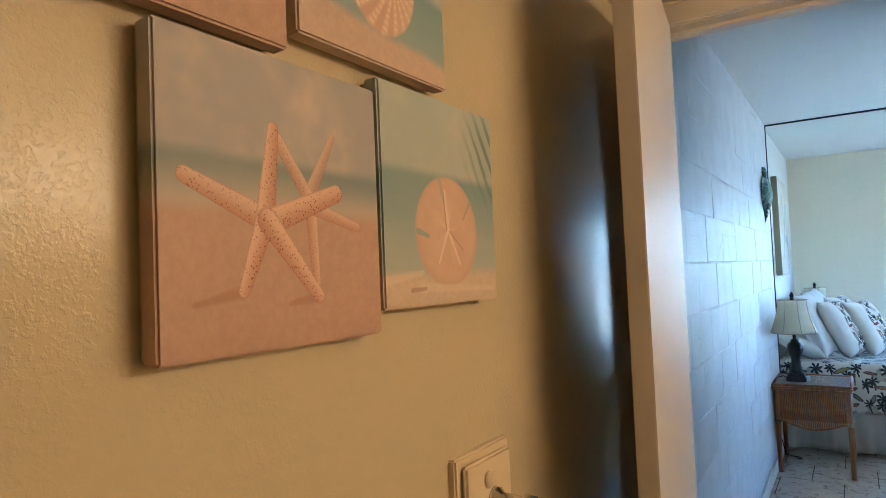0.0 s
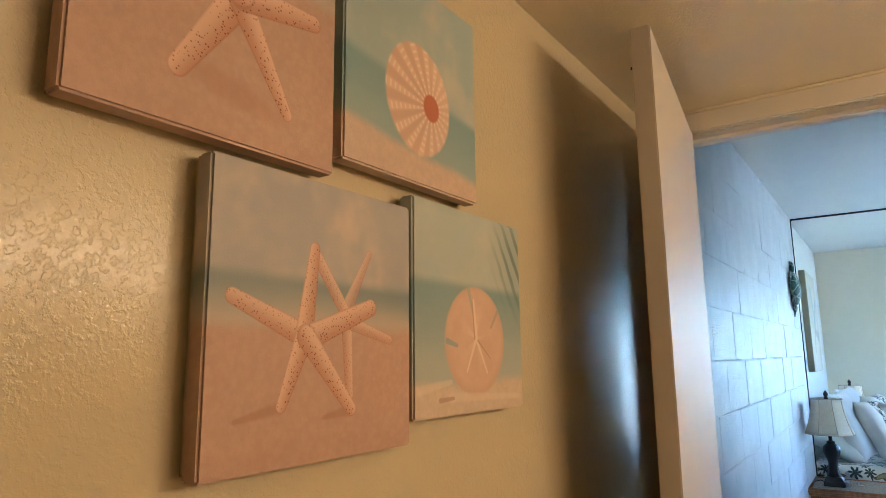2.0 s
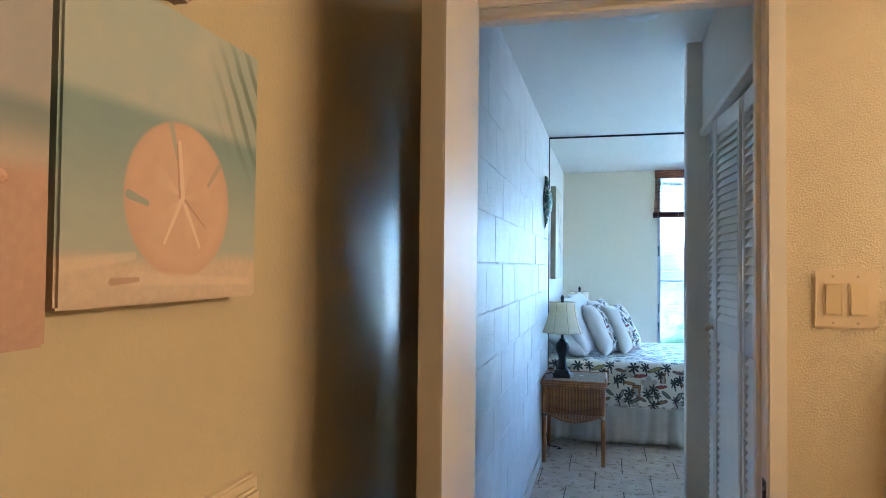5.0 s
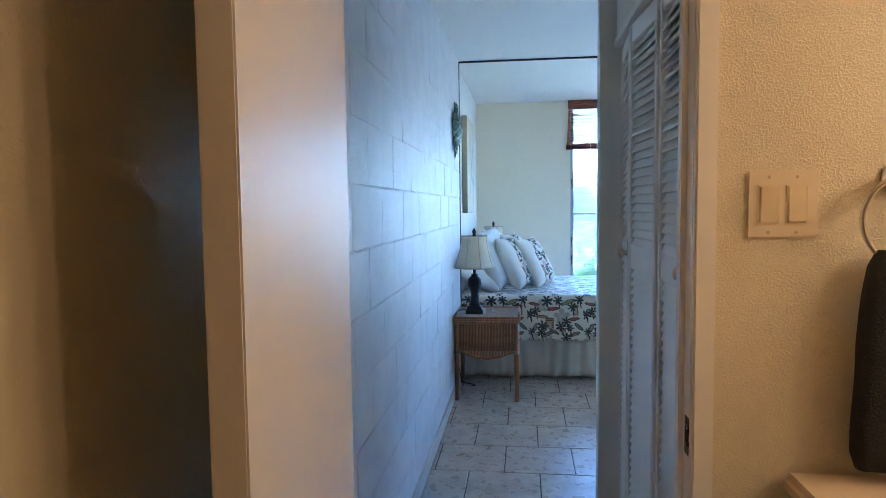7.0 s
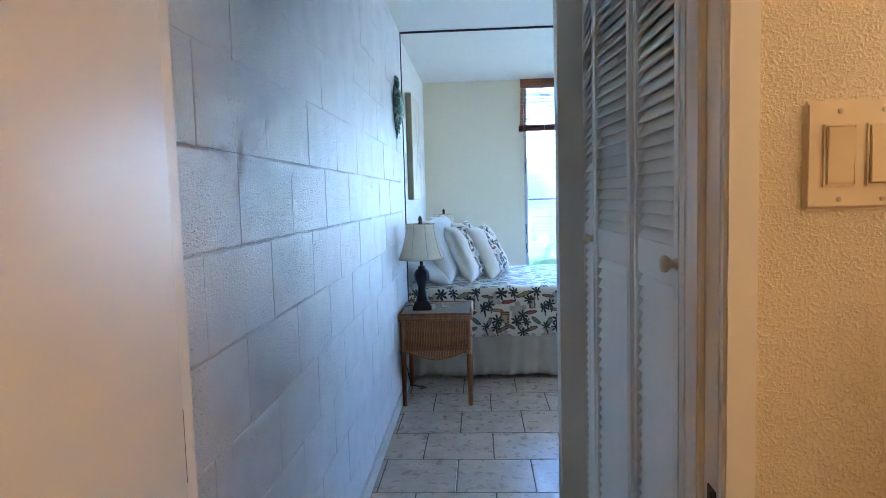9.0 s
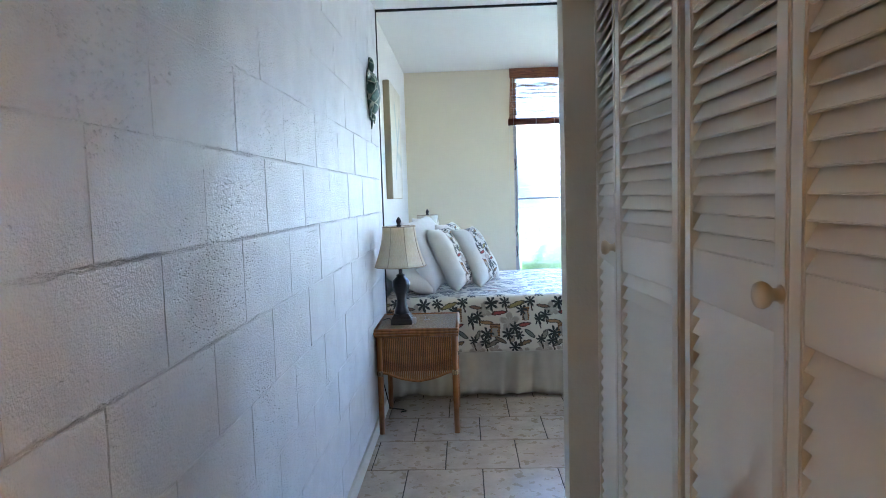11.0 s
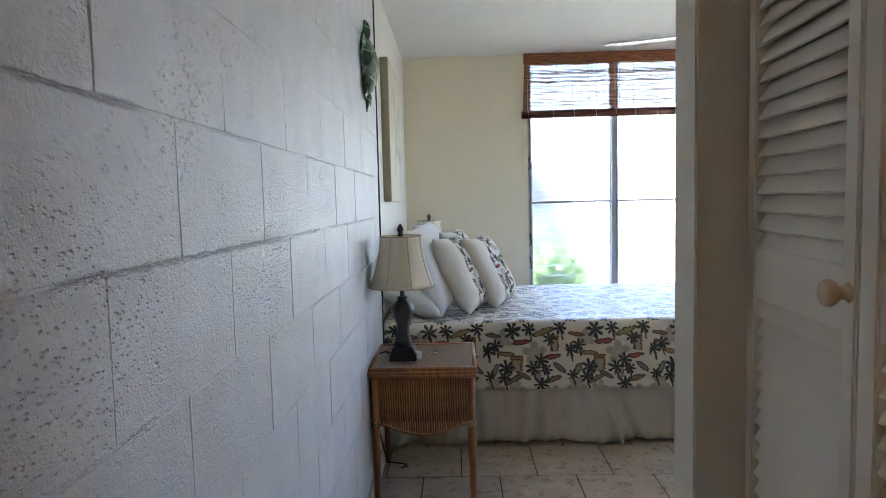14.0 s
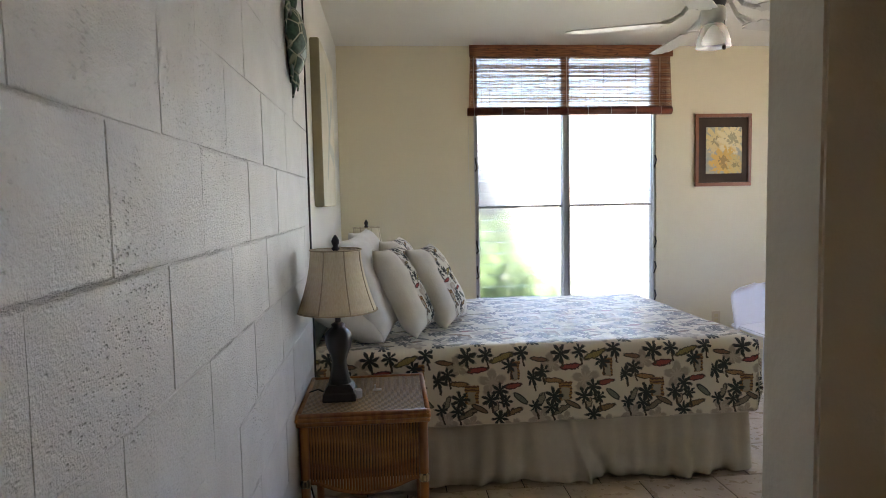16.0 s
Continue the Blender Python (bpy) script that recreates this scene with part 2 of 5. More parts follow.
def print_colours(m, u, v, ground):
    """A tropical print: palms, surfboards, huts and hibiscus, repeating every 0.44 m."""
    size = 0.44
    wave = (m.noise(28, 3, "UV") - 0.5) * 0.05 + (m.noise(75, 2, "UV") - 0.5) * 0.035
    a, b = (u / size + wave).op("FRACT"), ((v / size) + 0.08 - wave * 0.8).op("FRACT")
    out = m.mix(m.noise(14, 4).ramp(0.3, 0.7), ground, tuple(c * 0.94 for c in ground))
    for cx, cy, r, turn in ((0.13, 0.22, 0.11, 0.3), (0.62, 0.62, 0.13, 0.9), (0.84, 0.12, 0.10, 0.1), (0.40, 0.18, 0.09, 1.2), (0.25, 0.80, 0.10, 0.7)):
        out = m.mix(star(a, b, cx, cy, r * 1.15, 5, turn, 0.5) * 0.85, out, (0.36, 0.29, 0.22))
        out = m.mix(star(a, b, cx, cy, r * 0.6, 10, turn + 0.6, 0.3) * 0.7, out, (0.56, 0.48, 0.37))
    for cx, cy, rx, ry, turn, tone in (
        (0.36, 0.30, 0.13, 0.035, 0.5, (0.16, 0.13, 0.09)), (0.27, 0.62, 0.11, 0.03, -0.1, (0.27, 0.15, 0.06)),
        (0.72, 0.88, 0.14, 0.038, 0.35, (0.24, 0.19, 0.06)), (0.12, 0.85, 0.10, 0.028, -0.15, (0.17, 0.09, 0.05)),
        (0.92, 0.44, 0.10, 0.034, -0.7, (0.13, 0.13, 0.10)), (0.52, 0.14, 0.09, 0.028, 0.2, (0.22, 0.17, 0.08)),
        (0.46, 0.76, 0.12, 0.034, 0.1, (0.24, 0.04, 0.03)), (0.66, 0.36, 0.06, 0.035, 1.3, (0.32, 0.26, 0.18)),
        (0.48, 0.35, 0.10, 0.03, -0.5, (0.15, 0.10, 0.06)), (0.83, 0.30, 0.12, 0.034, 0.3, (0.20, 0.12, 0.05)), (0.14, 0.42, 0.09, 0.035, 1.2, (0.20, 0.18, 0.13)),
        (0.84, 0.58, 0.10, 0.032, 0.15, (0.23, 0.05, 0.03)), (0.26, 0.08, 0.12, 0.035, 0.25, (0.17, 0.15, 0.08))):
        body = oval(a, b, cx, cy, rx, ry, turn)
        rim = oval(a, b, cx, cy, rx * 0.78, ry * 0.62, turn)
        out = m.mix(body, out, tuple(c * 0.28 for c in tone))
        grain = ((a * math.cos(turn) + b * math.sin(turn)) * 260).op("SINE").ramp(-0.3, 0.6) * 0.45
        out = m.mix(rim, out, m.mix(grain, tuple(min(1, c * 1.5) for c in tone), tuple(c * 0.7 for c in tone)))
    for cx, cy, wx, wy in ((0.40, 0.50, 0.075, 0.10), (0.86, 0.74, 0.05, 0.10)):
        inside = (a - cx).op("ABSOLUTE").ramp(wx * 0.95, wx * 1.05, 1, 0) * (b - cy).op("ABSOLUTE").ramp(wy * 0.95, wy * 1.05, 1, 0)
        door = (a - cx).op("ABSOLUTE").ramp(wx * 0.5, wx * 0.6, 1, 0) * (b - cy + 0.03).op("ABSOLUTE").ramp(wy * 0.6, wy * 0.7, 1, 0)
        slats = (b * 190).op("SINE").ramp(-0.6, 0.4)
        out = m.mix(inside, out, m.mix(slats, (0.10, 0.04, 0.015), (0.36, 0.19, 0.06)))
        out = m.mix(door, out, (0.40, 0.34, 0.25))
    for cx, cy, r, turn in (
        (0.28, 0.45, 0.085, 0.0), (0.25, 0.33, 0.07, 0.5), (0.70, 0.24, 0.075, 0.3), (0.60, 0.44, 0.08, 0.8), (0.70, 0.53, 0.075, 0.2),
        (0.05, 0.66, 0.085, 0.4), (0.15, 0.72, 0.07, 0.1), (0.35, 0.90, 0.09, 0.6), (0.55, 0.92, 0.07, 0.2), (0.06, 0.06, 0.07, 0.7), (0.93, 0.93, 0.075, 0.2),
        (0.48, 0.06, 0.065, 0.3), (0.80, 0.80, 0.07, 0.9), (0.76, 0.42, 0.06, 0.1), (0.08, 0.35, 0.06, 0.6)):
        out = m.mix(limb(a, b, (cx, cy), (cx + 0.03, cy - 0.14), 0.008, 0.011)[0], out, (0.05, 0.03, 0.015))
        out = m.mix(star(a, b, cx, cy, r * 1.25, 7, turn, 0.2), out, (0.014, 0.016, 0.013))
    return out


def print_cloth():
    m = Mat("tropical_print_cotton", 0.5)
    u, v, _ = m.axes("UV")
    m.bsdf.inputs["Sheen Weight"].default_value = 0.35
    m.bsdf.inputs["Sheen Roughness"].default_value = 0.45
    m.colour(print_colours(m, u, v, (0.76, 0.69, 0.55)))
    m.bump(m.noise(420, 2), 0.0008)
    return m.material


PRINT = print_cloth()


def pillow_print():
    """Plain cream with one printed column."""
    m = Mat("cream_pillow_print", 0.9)
    u, v, _ = m.axes("UV")
    band = (u - 0.24 + (v * 9).op("SINE") * 0.02).op("ABSOLUTE").ramp(0.10, 0.125, 1, 0)
    cream = m.mix(m.noise(9, 4).ramp(0.3, 0.7), (0.76, 0.71, 0.60), (0.82, 0.78, 0.68))
    m.colour(m.mix(band, cream, print_colours(m, u * 1.3, v * 1.3, (0.70, 0.66, 0.55))))
    m.bump(m.noise(420, 2), 0.0008)
    return m.material


PILLOW_PRINT = pillow_print()


def sea_backdrop(m, u, v, sky_tone, cloud, sea, foam, sand, horizon, shore, tilt=0.0):
    """Blurred clouds over sea over sand, on a canvas measured 0 to 1."""
    level = v + u * tilt
    wob = (m.noise(9, 3) - 0.5) * 0.06
    above = m.mix(m.noise(11, 3).ramp(0.4, 0.68), sky_tone, cloud)
    swell = (m.noise(10, 3, stretch=(1, 0.5, 3)) - 0.5) * 0.55
    water = m.mix(level.ramp(shore, horizon) + swell, foam, sea)
    out = m.mix((level + wob * 0.3).ramp(horizon - 0.03, horizon + 0.03), water, above)
    ground = m.mix(m.noise(130, 4).ramp(0.3, 0.75), tuple(c * 0.9 for c in sand), sand)
    out = m.mix((level + wob).ramp(shore - 0.03, shore + 0.035), ground, out)
    return out


def dots(m, scale, low=0.22, high=0.34):
    return m.cells(scale).ramp(low, high, 1, 0)


def canvas_material(name, size):
    m = Mat(name, 0.5)
    _, y, z = m.axes()
    m.bump(m.noise(700, 2), 0.0003)
    return m, y / size, z / size


PEACH, PALE, SPOT = (0.52, 0.28, 0.17), (0.74, 0.50, 0.36), (0.22, 0.075, 0.035)


def starfish_layers(m, u, v, out, arms, spot_scale):
    """Tapered arms with a lit upper side, a shaded lower side and rows of dark spots."""
    spots = dots(m, spot_scale, 0.16, 0.32)
    for a, b, r0, r1, dim in arms:
        mask, along, across = limb(u, v, a, b, r0, r1, 0.09)
        bx, by = b[0] - a[0], b[1] - a[1]
        flip = -1 if bx < 0 else 1
        lower = ((u - a[0]) * (by * flip) - (v - a[1]) * (bx * flip)) / (math.hypot(bx, by) * (r0 + r1) / 2)
        body = m.mix(lower.ramp(-0.9, 0.9), PALE, PEACH)
        body = m.mix(across.ramp(0.75, 1.05) * 0.45, body, SPOT)
        body = m.mix(spots * (lower.ramp(-0.8, 0.3) * 0.5 + 0.5) * (1 - dim * 2), body, SPOT)
        out = m.mix(mask * (1 - dim), out, body)
    return out


def art_starfish_close():
    m, u, v = canvas_material("starfish_close_print", 0.275)
    out = sea_backdrop(m, u, v, (0.36, 0.42, 0.42), (0.52, 0.45, 0.38), (0.25, 0.33, 0.34), (0.5, 0.42, 0.34), (0.54, 0.36, 0.26), 0.80, 0.66)
    out = m.mix(oval(u, v, 0.52, 0.18, 0.2, 0.045, -0.2, 0.6) * 0.4, out, (0.42, 0.22, 0.13))
    out = starfish_layers(m, u, v, out, (
        ((0.53, 0.50), (0.33, 0.19), 0.06, 0.036, 0), ((0.55, 0.50), (0.76, 0.165), 0.055, 0.024, 0), ((0.55, 0.53), (0.88, 0.57), 0.06, 0.035, 0),
        ((0.54, 0.54), (0.56, 0.92), 0.06, 0.03, 0), ((0.54, 0.54), (0.20, 0.72), 0.06, 0.035, 0)), 250)
    return m.colour(out).material


def art_urchin():
    m, u, v = canvas_material("sea_urchin_print", 0.275)
    out = sea_backdrop(m, u, v, (0.36, 0.45, 0.46), (0.50, 0.51, 0.46), (0.22, 0.34, 0.38), (0.3, 0.40, 0.41), (0.62, 0.47, 0.36), 0.50, 0.20, 0.10)
    body = oval(u, v, 0.505, 0.41, 0.245, 0.27, 0.1, 0.04)
    x, y = u - 0.60, v - 0.395
    angle = y.op("ARCTAN2", x)
    ribs = (angle * 19).op("SINE").ramp(-0.8, 0.9)
    rings = (length(x, y) * 190).op("SINE").ramp(0.0, 0.8)
    shell = m.mix(ribs, (0.60, 0.40, 0.29), (0.70, 0.51, 0.38))
    shell = m.mix((angle * 19).op("SINE").ramp(0.1, 0.8) * rings * 0.5, shell, (0.90, 0.76, 0.60))
    shell = m.mix((u - 0.50).ramp(0.0, 0.22) * 0.35, shell, (0.80, 0.63, 0.48))
    out = m.mix(body, out, shell)
    out = m.mix(oval(u, v, 0.60, 0.395, 0.062, 0.068, 0.1), out, (0.46, 0.14, 0.06))
    return m.colour(out).material


def art_starfish_far():
    m, u, v = canvas_material("starfish_shore_print", 0.278)
    out = sea_backdrop(m, u, v, (0.40, 0.39, 0.40), (0.60, 0.50, 0.42), (0.22, 0.28, 0.29), (0.50, 0.43, 0.36), (0.54, 0.35, 0.25), 0.63, 0.46)
    for a, b in (((0.29, 0.195), (0.12, 0.165)), ((0.63, 0.165), (0.50, 0.15))):
        out = m.mix(limb(u, v, a, b, 0.02, 0.008, 0.6)[0] * 0.5, out, (0.36, 0.18, 0.10))
    out = starfish_layers(m, u, v, out, (
        ((0.61, 0.50), (0.63, 0.22), 0.030, 0.020, 0.2), ((0.58, 0.50), (0.86, 0.425), 0.03, 0.018, 0.25), ((0.60, 0.52), (0.735, 0.76), 0.032, 0.014, 0.3),
        ((0.46, 0.71), (0.62, 0.50), 0.026, 0.028, 0.2), ((0.41, 0.43), (0.095, 0.552), 0.044, 0.027, 0.08), ((0.40, 0.44), (0.443, 0.745), 0.042, 0.024, 0.04),
        ((0.40, 0.42), (0.745, 0.548), 0.046, 0.034, 0), ((0.40, 0.43), (0.305, 0.20), 0.042, 0.022, 0), ((0.41, 0.43), (0.640, 0.170), 0.044, 0.026, 0)), 300)
    return m.colour(out).material


def art_sand_dollar():
    m, u, v = canvas_material("sand_dollar_print", 0.272)
    out = sea_backdrop(m, u, v, (0.44, 0.50, 0.48), (0.53, 0.53, 0.47), (0.24, 0.34, 0.36), (0.42, 0.46, 0.43), (0.66, 0.53, 0.40), 0.62, 0.15)
    blades = ((v * 1.0 + u * 1.6) * 42 + (m.noise(10, 2) - 0.5) * 5).op("SINE").ramp(-0.1, 0.9)
    out = m.mix(oval(u, v, 0.97, 0.78, 0.20, 0.24, 0.5, 0.7) * (blades * 0.6 + 0.15), out, (0.09, 0.16, 0.13))
    body = oval(u, v, 0.518, 0.35, 0.277, 0.268, 0, 0.03)
    x, y = u - 0.518, v - 0.36
    rays = (y.op("ARCTAN2", x) * 5 + 0.9).op("SINE")
    shell = m.mix(rays.ramp(-0.2, 1.0) * length(x, y).ramp(0.02, 0.2, 0.5, 0.0), (0.66, 0.46, 0.33), (0.80, 0.62, 0.47))
    shell = m.mix(m.noise(26, 4).ramp(0.35, 0.7) * 0.5, shell, (0.57, 0.37, 0.26))
    shell = m.mix(length(x / 0.277, y / 0.268).ramp(0.82, 1.0) * 0.4, shell, (0.52, 0.33, 0.22))
    out = m.mix(body, out, shell)
    for a, b, r, tone in (((0.455, 0.60), (0.49, 0.49), 0.013, (0.40, 0.42, 0.38)), ((0.262, 0.345), (0.345, 0.325), 0.015, (0.30, 0.38, 0.38)), ((0.735, 0.505), (0.665, 0.42), 0.012, (0.42, 0.36, 0.28)),
                          ((0.52, 0.36), (0.43, 0.20), 0.010, (0.80, 0.63, 0.48)), ((0.52, 0.36), (0.62, 0.19), 0.010, (0.80, 0.63, 0.48)), ((0.52, 0.37), (0.50, 0.55), 0.012, (0.80, 0.63, 0.48)),
                          ((0.505, 0.36), (0.485, 0.54), 0.006, (0.48, 0.30, 0.20)), ((0.535, 0.35), (0.655, 0.26), 0.006, (0.48, 0.30, 0.20))):
        out = m.mix(limb(u, v, a, b, r, r * 0.6)[0] * 0.85, out, tone)
    for a, b in (((0.0, 0.12), (0.29, 0.155)), ((0.29, 0.085), (0.95, 0.06))):
        out = m.mix(limb(u, v, a, b, 0.022, 0.012, 0.5)[0] * 0.5, out, (0.76, 0.62, 0.48))
    out = m.mix(limb(u, v, (0.20, 0.075), (0.31, 0.08), 0.012, 0.008, 0.4)[0] * 0.7, out, (0.40, 0.24, 0.16))
    return m.colour(out).material


def art_bedroom():
    m, u, v = canvas_material("pale_botanical_print", 0.83)
    out = m.mix(m.noise(3, 4).ramp(0.3, 0.7), (0.62, 0.58, 0.44), (0.74, 0.70, 0.56))
    for a, b in (((0.3, 0.2), (0.5, 0.5)), ((0.5, 0.5), (0.35, 0.8)), ((0.5, 0.5), (0.7, 0.7)), ((0.45, 0.4), (0.75, 0.35))):
        out = m.mix(limb(u, v, a, b, 0.03, 0.06, 0.4)[0] * 0.6, out, (0.36, 0.42, 0.38))
    return m.colour(out).material


def art_flowers():
    m = Mat("yellow_flower_print", 0.5)
    u, _, v = m.axes()
    wave = (m.noise(26, 5) - 0.5) * 0.13
    u, v = u + wave, v - wave
    out = m.mix(m.noise(14, 4).ramp(0.3, 0.7), (0.30, 0.33, 0.28), (0.50, 0.44, 0.28))
    for cx, cy, r, tone in ((0.08, 0.26, 0.12, (0.72, 0.56, 0.24)), (0.21, 0.27, 0.13, (0.80, 0.66, 0.34)), (0.15, 0.09, 0.13, (0.74, 0.45, 0.09)), (0.24, 0.07, 0.08, (0.68, 0.50, 0.16))):
        out = m.mix(star(u, v, cx, cy, r, 11, cx * 9, 0.5), out, tone)
        out = m.mix(star(u, v, cx, cy, r * 0.4, 7, 0.3, 0.4), out, tuple(c * 0.55 for c in tone))
    return m.colour(out).material


def bamboo():
    m = Mat("brown_woven_bamboo", 0.6)
    tone = m.mix(m.noise(30, 4, "World", (0.25, 1, 6)).ramp(0.35, 0.65), (0.10, 0.034, 0.012), (0.40, 0.17, 0.06))
    tone = m.mix(m.island() * 0.5, tone, (0.24, 0.075, 0.025))
    knots = m.noise(42, 2, "World", (0.5, 1, 2.4)).ramp(0.60, 0.68)
    m.colour(m.mix(knots * 0.85, tone, (0.03, 0.012, 0.006)))
    return m.material


def glass(name, tint, rough=0.0):
    m = Mat(name, rough, 0, tint)
    m.bsdf.inputs["Transmission Weight"].default_value = 1.0
    m.bsdf.inputs["IOR"].default_value = 1.45
    return m.material


def turtle_skin():
    m = Mat("green_patina_metal", 0.45, 0.25)
    seams = m.cells(17, feature="DISTANCE_TO_EDGE").ramp(0.02, 0.07)
    shell = m.mix(m.noise(60, 4).ramp(0.3, 0.7), (0.02, 0.055, 0.04), (0.06, 0.13, 0.09))
    m.colour(m.mix(seams, (0.32, 0.36, 0.26), shell))
    m.bump(seams, 0.003)
    return m.material


def leaf():
    m = Mat("garden_leaves", 0.5)
    m.colour(m.mix(m.island(), (0.05, 0.09, 0.03), (0.13, 0.21, 0.08)))
    return m.material


BAMBOO, TURTLE, LEAF = bamboo(), turtle_skin(), leaf()
BAMBOO_ROLL = plain("red_brown_bamboo_roll", (0.14, 0.035, 0.015), 0.5, vary=0.4, scale=50)
GLASS = glass("jalousie_glass", (0.85, 0.93, 0.90), 0.2)
FAN_GLASS = glass("fan_shade_glass", (0.80, 0.80, 0.82), 0.65)


# ---- shape building ----
def part(name, bm, material, parent=None, label="", smooth=False, at=None):
    """Links a bmesh as one mesh object, under a thing or a part where one is given."""
    data = bpy.data.meshes.new(name)
    bm.to_mesh(data)
    bm.free()
    data.materials.append(material)
    if smooth:
        data.polygons.foreach_set("use_smooth", [True] * len(data.polygons))
    ob = new(name, data)
    ob.parent = parent
    if at:
        ob.location = at
    return tagged(ob, label)


def thing(name, place, label, category, group="", turn=0.0):
    ob = new(name)
    ob.empty_display_size = 0.1
    ob.matrix_basis = pose(*place, 0, 0, turn)
    return tagged(ob, label, category, group)


def share(name, data, parent, at=(0, 0, 0), turn=(0, 0, 0)):
    """Another part on a mesh that is already there."""
    ob = new(name, data)
    ob.parent = parent
    ob.location = at
    ob.rotation_euler = [radians(a) for a in turn]
    return ob


def add_box(bm, x, y, z, bevel=0.0, turn=None):
    """Adds a block between pairs of x, y, z to bm."""
    made = bmesh.ops.create_cube(bm, size=1.0)["verts"]
    for v in made:
        v.co = Vector(((x[0] + x[1]) / 2 + v.co.x * (x[1] - x[0]), (y[0] + y[1]) / 2 + v.co.y * (y[1] - y[0]), (z[0] + z[1]) / 2 + v.co.z * (z[1] - z[0])))
    if turn:
        for v in made:
            v.co = turn @ v.co
    if bevel:
        edges = list({e for v in made for e in v.link_edges})
        bmesh.ops.bevel(bm, geom=edges, offset=bevel, segments=2, affect="EDGES", clamp_overlap=True)
    return bm


def box(x, y, z, bevel=0.0):
    return add_box(bmesh.new(), x, y, z, bevel)


def boxes(*blocks, bevel=0.0):
    bm = bmesh.new()
    for x, y, z in blocks:
        add_box(bm, x, y, z, bevel)
    return bm


def add_tube(bm, points, radii, sides=10, caps=True):
    """A round bar along points."""
    points = [Vector(p) for p in points]
    if not isinstance(radii, (list, tuple)):
        radii = [radii] * len(points)
    rings, side = [], None
    for i, p in enumerate(points):
        way = (points[min(i + 1, len(points) - 1)] - points[max(i - 1, 0)]).normalized()
        if side is None or abs(side.dot(way)) > 0.95:
            side = way.orthogonal().normalized()
        side = (side - way * side.dot(way)).normalized()
        other = way.cross(side)
        rings.append([bm.verts.new(p + (side * math.cos(a) + other * math.sin(a)) * radii[i]) for a in (2 * math.pi * k / sides for k in range(sides))])
    for a, b in zip(rings, rings[1:]):
        for k in range(sides):
            bm.faces.new((a[k], a[(k + 1) % sides], b[(k + 1) % sides], b[k]))
    if caps:
        bm.faces.new(rings[0][::-1])
        bm.faces.new(rings[-1])
    return bm


def tube(points, radii, sides=10):
    return add_tube(bmesh.new(), points, radii, sides)


def turned(profile, sides=24, wave=0.0, lobes=0, square=0.0):
    """A lathe shape round z from (radius, height) pairs; lobes make it fluted, square pulls it to four sides."""
    bm, rings = bmesh.new(), []
    for r, z in profile:
        ring = []
        for k in range(sides):
            a = 2 * math.pi * k / sides
            grow = 1 + wave * math.cos(lobes * a)
            if square:
                grow *= 1 + square * (1 / max(abs(math.cos(a)), abs(math.sin(a))) - 1)
            ring.append(bm.verts.new((r * grow * math.cos(a), r * grow * math.sin(a), z)))
        rings.append(ring)
    for a, b in zip(rings, rings[1:]):
        for k in range(sides):
            bm.faces.new((a[k], a[(k + 1) % sides], b[(k + 1) % sides], b[k]))
    bm.faces.new(rings[0][::-1])
    bm.faces.new(rings[-1])
    return bm


def structure(name, bm, material, label):
    return tagged(part(name, bm, material), label, kind="structure")


# ---- the setting ----
BATH_X, BLOCK_X, BED_X = -0.477, -0.53, -0.548
DOOR_Y0, DOOR_Y1 = 1.757, 1.87
CEIL, BATH_TOP, BACK_Y, EAST_X = 2.515, 2.112, 7.72, 3.6
SEAM_Y = 5.64

structure("wall_bath_west", box((-0.73, BATH_X), (-2.45, DOOR_Y0 - 0.001), (0, BATH_TOP)), BATH_WALL, "yellow-cream bathroom wall with textured gloss paint")
structure("wall_bath_south", box((BATH_X + 0.001, 1.75), (-2.45, -2.3), (0, BATH_TOP)), BATH_WALL, "yellow-cream textured bathroom end wall")
structure("wall_bath_east", box((1.6, 1.75), (-2.299, DOOR_Y0 - 0.001), (0, BATH_TOP)), BATH_WALL, "yellow-cream textured bathroom side wall")
structure("ceiling_bathroom", box((-0.73, 1.75), (-2.45, DOOR_Y0 - 0.001), (BATH_TOP + 0.001, 2.3)), BATH_CEIL, "low textured cream bathroom ceiling")
structure("wall_bath_door", boxes(
    ((-0.73, -0.423), (DOOR_Y0, DOOR_Y1 - 0.001), (0, 2.62)), ((0.287, 1.75), (DOOR_Y0, DOOR_Y1 - 0.001), (0, 2.62)),
    ((-0.423, 0.287), (DOOR_Y0, DOOR_Y1 - 0.001), (2.068, 2.62))), SWITCH_WALL, "textured cream wall round the bathroom doorway")
structure("wall_bed_west", box((-0.75, BED_X), (SEAM_Y + 0.014, BACK_Y + 0.15), (0, 2.62)), WHITE_WALL, "smooth off-white plaster wall behind the bed")
structure("wall_seam", box((-0.74, BLOCK_X + 0.006), (SEAM_Y, SEAM_Y + 0.0135), (0, CEIL)), DARK_GAP, "dark joint between block wall and plaster wall")
structure("wall_window", boxes(
    ((BED_X + 0.001, 0.485), (BACK_Y, BACK_Y + 0.15), (0, 2.62)), ((1.935, 3.75), (BACK_Y, BACK_Y + 0.15), (0, 2.62)),
    ((0.485, 1.935), (BACK_Y, BACK_Y + 0.15), (0, 0.45)), ((0.485, 1.935), (BACK_Y, BACK_Y + 0.15), (2.47, 2.62))), BED_WALL, "cream painted bedroom wall round the tall window")
